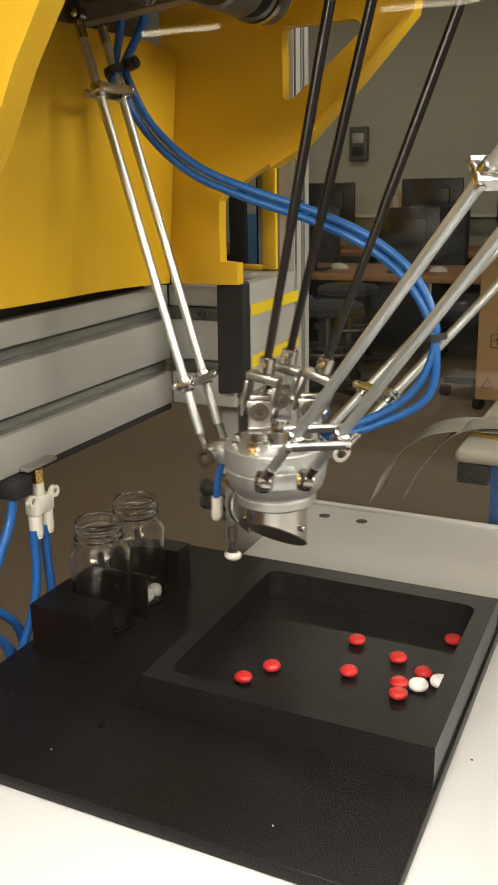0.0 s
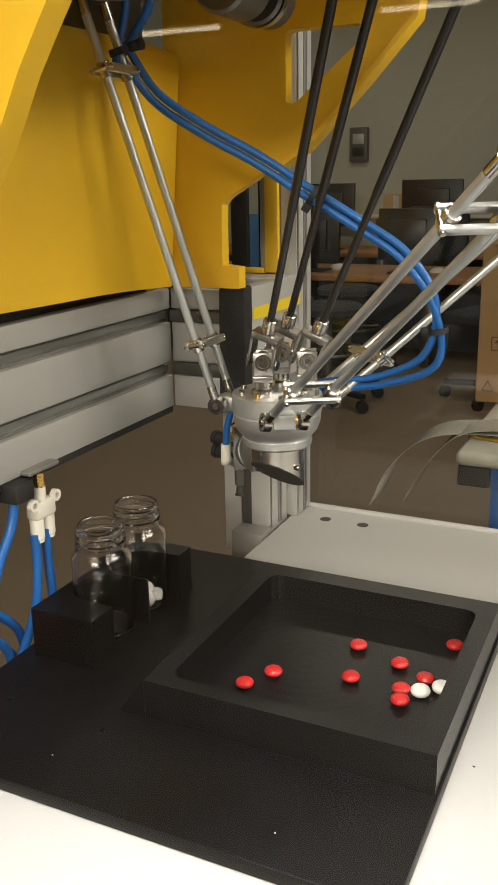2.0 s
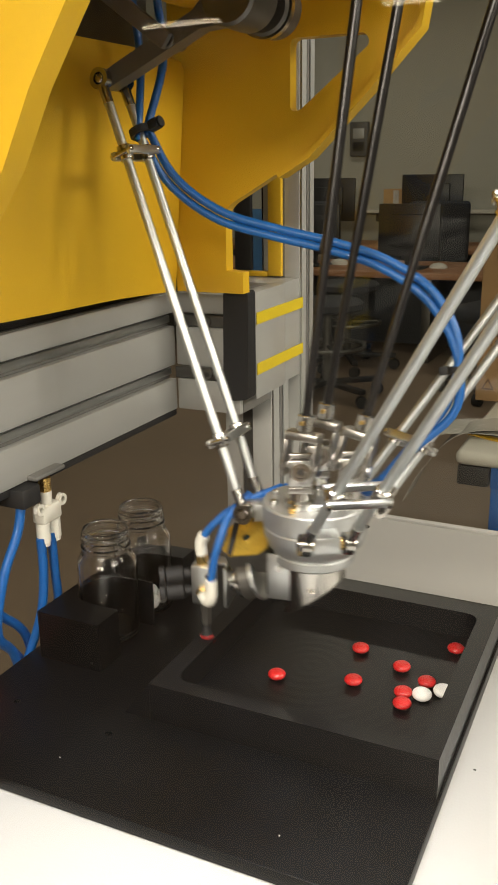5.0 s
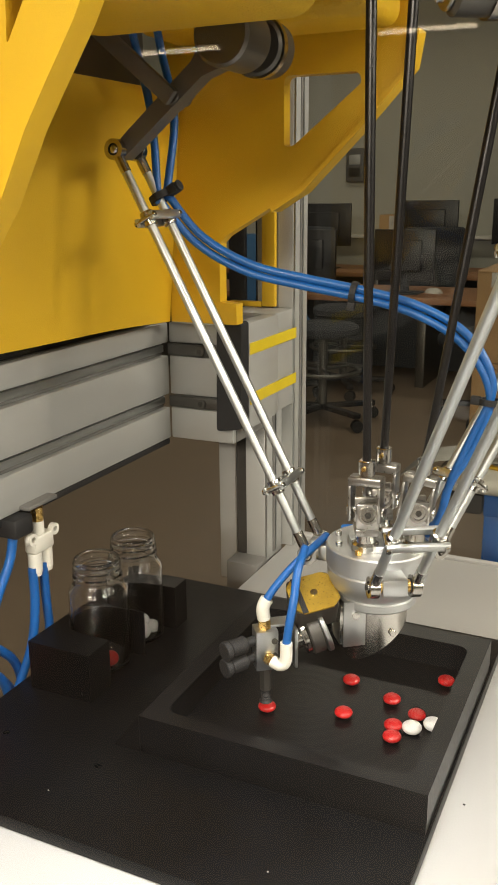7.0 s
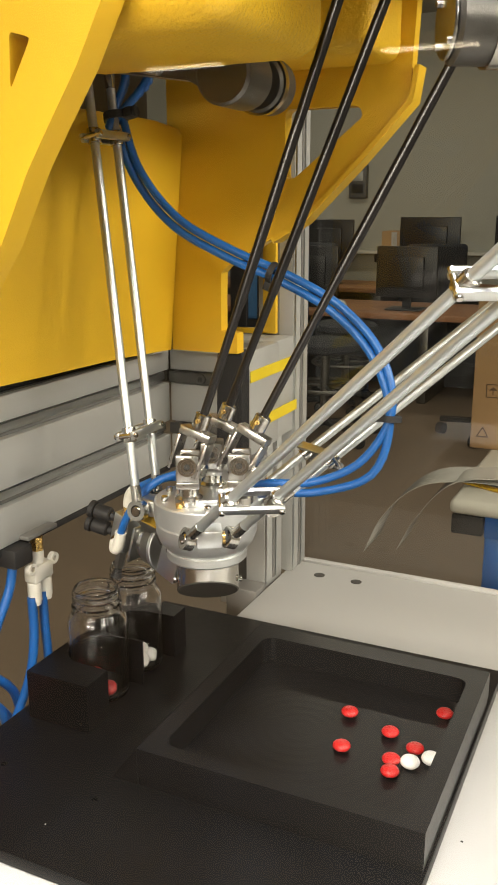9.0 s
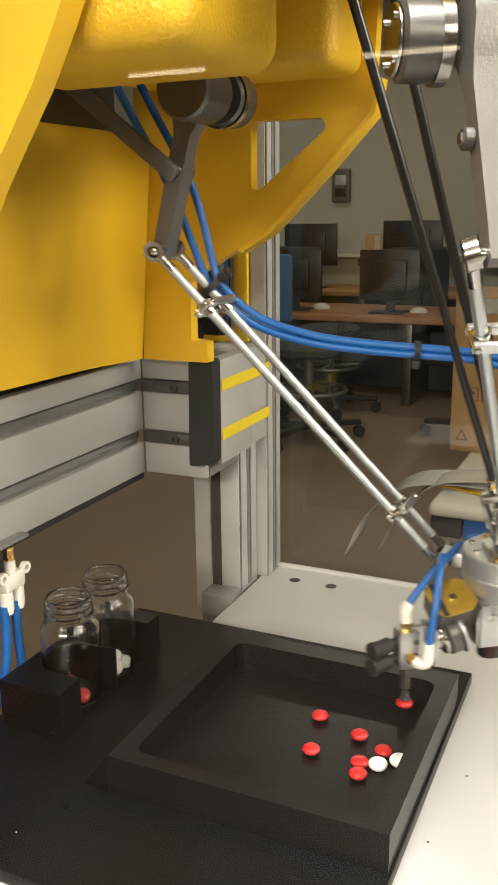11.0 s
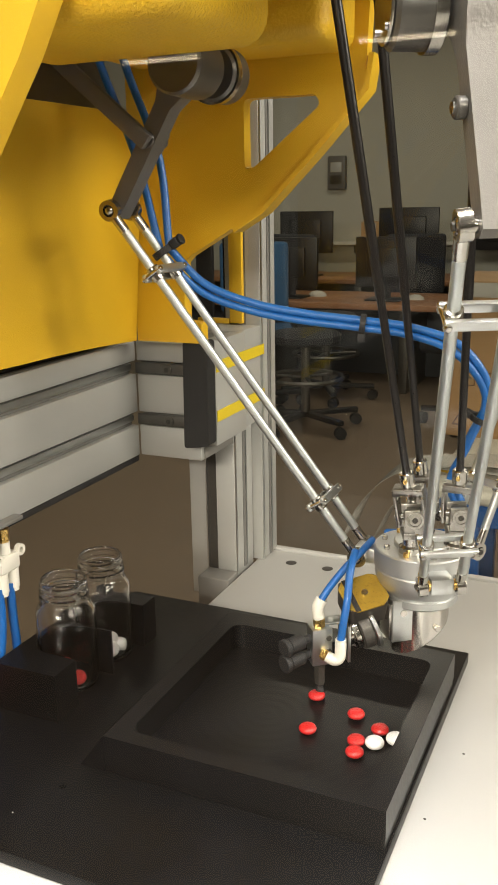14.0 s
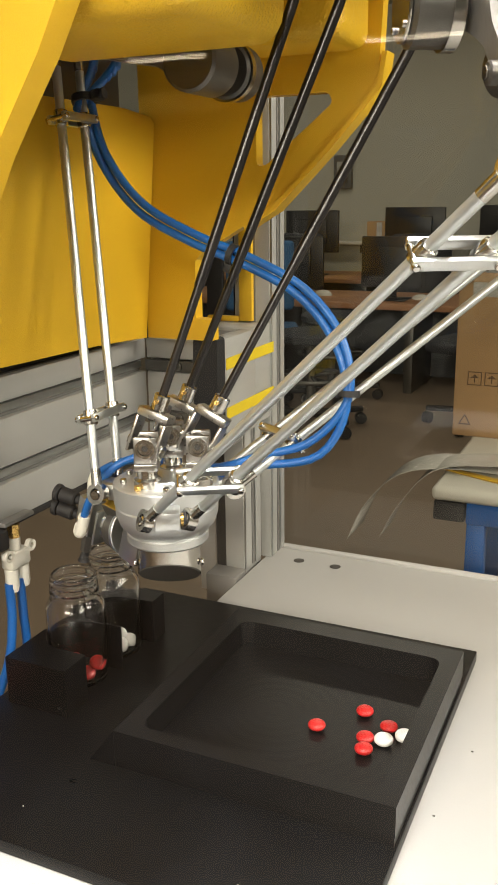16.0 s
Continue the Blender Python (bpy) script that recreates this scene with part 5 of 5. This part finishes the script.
def build_chair(fabric, label):
    t = empty("office_chair", label, "chair", "office chairs")
    part("seat", box((-0.24, -0.24, 0.43), (0.24, 0.24, 0.51), 0.03, 3), fabric, t)
    part("backrest", box((-0.22, 0.22, 0.58), (0.22, 0.29, 1.02), 0.03, 3), fabric, t)
    part("back_bar", box((-0.03, 0.295, 0.45), (0.03, 0.32, 0.75), 0.006), BLACK_MATT, t)
    part("gas_column", cyl((0, 0, 0.10), (0, 0, 0.43), 0.028, seg=16), DARK_STEEL, t)
    for k in range(5):
        a = radians(72 * k + 10)
        part("base_arm", box((0.02, -0.02, 0.075), (0.30, 0.02, 0.105), 0.006, 2, pose(0, 0, 0, 0, 0, math.degrees(a))), BLACK_MATT, t)
        c = Vector((0.29 * math.cos(a), 0.29 * math.sin(a), 0.034))
        part("castor", cyl(c - Vector((0, 0.02, 0)), c + Vector((0, 0.02, 0)), 0.033, seg=16), BLACK_MATT, t)
    return t


chair = build_chair(DARK_FABRIC, "dark fabric office chair on castors")
chair.matrix_basis = pose(-1.55, 6.35, FLOOR, 0, 0, 200)
copy_thing(chair, pose(-2.35, 6.3, FLOOR, 0, 0, 165))
copy_thing(chair, pose(-0.72, 4.55, FLOOR, 0, 0, 250))
blue_chair = build_chair(BLUE_FABRIC, "blue fabric office chair on castors")
blue_chair.matrix_basis = pose(-2.08, 4.55, FLOOR, 0, 0, 25)


def build_stool():
    t = empty("drafting_stool", "dark drafting stool with a metal foot ring on castors", "stool", "stools at the desk")
    part("seat", lathe([(0, 0.50), (0.18, 0.50), (0.20, 0.515), (0.20, 0.545), (0.18, 0.56), (0, 0.565)], 28), DARK_FABRIC, t)
    part("gas_column", cyl((0, 0, 0.10), (0, 0, 0.50), 0.026, seg=16), DARK_STEEL, t)
    ring = [(0.21 + 0.012 * math.cos(radians(a)), 0.30 + 0.012 * math.sin(radians(a))) for a in range(0, 361, 40)]
    foot = part("foot_ring", lathe(ring, 36), DARK_STEEL, t, "dull metal foot ring")
    for a in (30, 150, 270):
        c, q = math.cos(radians(a)), math.sin(radians(a))
        part("ring_spoke", cyl((0.024 * c, 0.024 * q, 0.30), (0.205 * c, 0.205 * q, 0.30), 0.008, seg=10), DARK_STEEL, foot)
    for k in range(5):
        a = 72 * k + 10
        part("base_arm", box((0.02, -0.02, 0.075), (0.32, 0.02, 0.105), 0.006, 2, pose(0, 0, 0, 0, 0, a)), BLACK_MATT, t)
        c = Vector((0.31 * math.cos(radians(a)), 0.31 * math.sin(radians(a)), 0.034))
        part("castor", cyl(c - Vector((0, 0.02, 0)), c + Vector((0, 0.02, 0)), 0.033, seg=16), BLACK_MATT, t)
    return t


stool = build_stool()
stool.matrix_basis = pose(-1.76, 4.96, FLOOR)
copy_thing(stool, pose(-1.60, 4.15, FLOOR, 0, 0, 30))


def build_clutter():
    t = empty("parcel", "small tan cardboard parcel on the desk", "box")
    part("carton", box((-2.25, 7.3, -0.25), (-2.02, 7.5, 0.21), 0.006), CARDBOARD, t)
    part("tape", box((-2.16, 7.2985, -0.24), (-2.11, 7.2995, 0.20)), FILM_CLEAR, t)
    t = empty("shelf_rail", "pale narrow shelf on the far wall", "shelf")
    part("shelf", box((-3.6, 7.85, -0.02), (-0.4, 7.995, 0.01), 0.004), BENCH_TOP, t)
    part("shelf_bracket", box((-2.5, 7.9, -0.10), (-2.47, 7.995, -0.0205), 0.003), BLACK_MATT, t)
    for x, y, z, s in ((-2.05, 5.6, -0.2695, 0.05), (-1.32, 5.55, -0.2695, 0.045)):
        ob = linked("computer_mouse", lathe([(0, 0)] + [(s * math.cos(radians(a)), 0.8 * s * math.sin(radians(a))) for a in range(0, 81, 16)] + [(0, 0.8 * s)], 20, pose(x, y, z) @ Matrix.Diagonal((1.4, 1, 1, 1))), BENCH_TOP)
        tagged(ob, "small white rounded device on the wooden desk", "device", "devices on the desk")


build_clutter()


# ---- motion ----
def run_at(t):
    """The platform's place, the tool's azimuth and its tilt at a time, between the rows of RUN."""
    for a, b in zip(RUN, RUN[1:]):
        if a[0] <= t <= b[0]:
            u = (t - a[0]) / (b[0] - a[0])
            v = [p + (q - p) * u for p, q in zip(a[1:], b[1:])]
            return Vector(v[:3]), v[3], v[4], v[5]
    v = RUN[-1][1:]
    return Vector(v[:3]), v[3], v[4], v[5]


def grip_pose(p, az, tilt):
    return Matrix.Translation(p) @ pose(0, 0, 0, 0, 0, az) @ Matrix.Translation(PIVOT) @ pose(0, 0, 0, 0, -tilt, 0)


def along(a, b):
    return Matrix.Translation(a) @ (b - a).to_track_quat("Z", "Y").to_matrix().to_4x4()


def frame_of(origin, down, across):
    """A pose whose z runs along down and whose y lies near across."""
    z = down.normalized()
    y = (across - z * across.dot(z)).normalized()
    x = y.cross(z)
    return Matrix(((x.x, y.x, z.x, origin.x), (x.y, y.y, z.y, origin.y), (x.z, y.z, z.z, origin.z), (0, 0, 0, 1)))


def motions():
    times = sorted({r[0] for r in RUN})
    states = [(t, *run_at(t)) for t in times]
    walk(platform, [(t, Matrix.Translation(p)) for t, p, az, tilt, yaw in states])
    walk(wrist, [(t, Matrix.Translation(p) @ pose(0, 0, 0, 0, 0, yaw)) for t, p, az, tilt, yaw in states])
    walk(gripper, [(t, grip_pose(p, az, tilt)) for t, p, az, tilt, yaw in states])
    for k, arm in enumerate(ARMS):
        rows = [(t, arm_pose(p, arm)) for t, p, az, tilt, yaw in states]
        walk(uppers[k], [(t, Matrix.Translation(h) @ pose(0, 0, 0, 0, 0, arm) @ pose(0, 0, 0, 0, math.degrees(th), 0)) for t, (h, kn, j, r, tg, th) in rows])
        for s, rod in zip((-1, 1), rods[k]):
            walk(rod, [(t, frame_of(kn + s * HALF * tg, j - kn, tg)) for t, (h, kn, j, r, tg, th) in rows])
        for share, clip in zip((0.054 / LOWER, 1 - 0.054 / LOWER), clips[k]):
            walk(clip, [(t, frame_of(kn.lerp(j, share), (j - kn) - tg * (j - kn).dot(tg), tg)) for t, (h, kn, j, r, tg, th) in rows])
    for k, (lo, up) in enumerate(shafts):
        walk(lo, [(t, frame_of(p + shaft_foot(k), SHAFT_TOPS[k] - p - shaft_foot(k), Vector((0, 1, 0)))) for t, p, az, tilt, yaw in states])
        walk(up, [(t, frame_of(SHAFT_TOPS[k], SHAFT_TOPS[k] - p - shaft_foot(k), Vector((0, 1, 0)))) for t, p, az, tilt, yaw in states])
    lines = [[(t, tube_line(p, which)) for t, p, az, tilt, yaw in states] for which in (0, 1)]
    for (t_, links), rows in zip(tubes, lines):
        for k, ob in enumerate(links):
            walk(ob, [(t, frame_of(line[k], line[k + 1] - line[k], Vector((0, 1, 0.01)))) for t, line in rows])
    for tie, k in zip(ties, TIE_AT):
        walk(tie, [(t, frame_of((a[k] + b[k]) / 2, a[k + 1] - a[k - 1], Vector((0, 1, 0.01)))) for (t, a), (_, b) in zip(*lines)])
    walk(limb, [(t, limb_pose(p)) for t, p, az, tilt, yaw in states])
    tie_rows = []
    for t, p, az, tilt, yaw in states:
        hub, knee, joint, r, tg, th = arm_pose(p, 180.0)
        tie_rows.append((t, frame_of(hose_tie(p) - Vector((0.003, 0.001, 0.002)), joint - knee, tg)))
    walk(rod_tie, tie_rows)
    # candies: lie, ride under the sucker, drop into a jar
    for key, (lift, drop, x, y, z) in CARRY.items():
        ob = carried[key]
        rest = ob.matrix_basis.copy()
        rows = []
        if lift > 0:
            rows += [(0.0, rest), (lift, rest)]
        for t, p, az, tilt, yaw in states:
            if lift < t <= drop or (lift <= 0 and t <= drop):
                rows.append((t, Matrix.Translation((grip_pose(p, az, tilt) @ Vector((0.0822, 0, -0.0705)))) @ pose(0, 0, 0, 0, -tilt, az)))
        last = rows[-1][1].translation
        if drop < 15.9:
            rows += [(drop + 0.08, pose(*last.lerp(Vector((x, y, z)), 0.35), 20, 0, 0)), (drop + 0.17, pose(x, y, z, 25, 10, 0)), (16.0, pose(x, y, z, 25, 10, 0))]
        walk(ob, rows)


CARRY = {  # picked up, let go, and where it comes to lie in a jar
    "w": (0.0, 0.85, -0.284, 0.139, 0.0265),
    "a": (4.6, 5.8, -0.279, 0.083, 0.0205),
    "b": (7.4, 8.75, -0.301, 0.095, 0.0205),
    "r": (10.7, 12.65, -0.298, 0.079, 0.0215),
    "m": (14.05, 15.8, -0.274, 0.090, 0.0275),
}
motions()
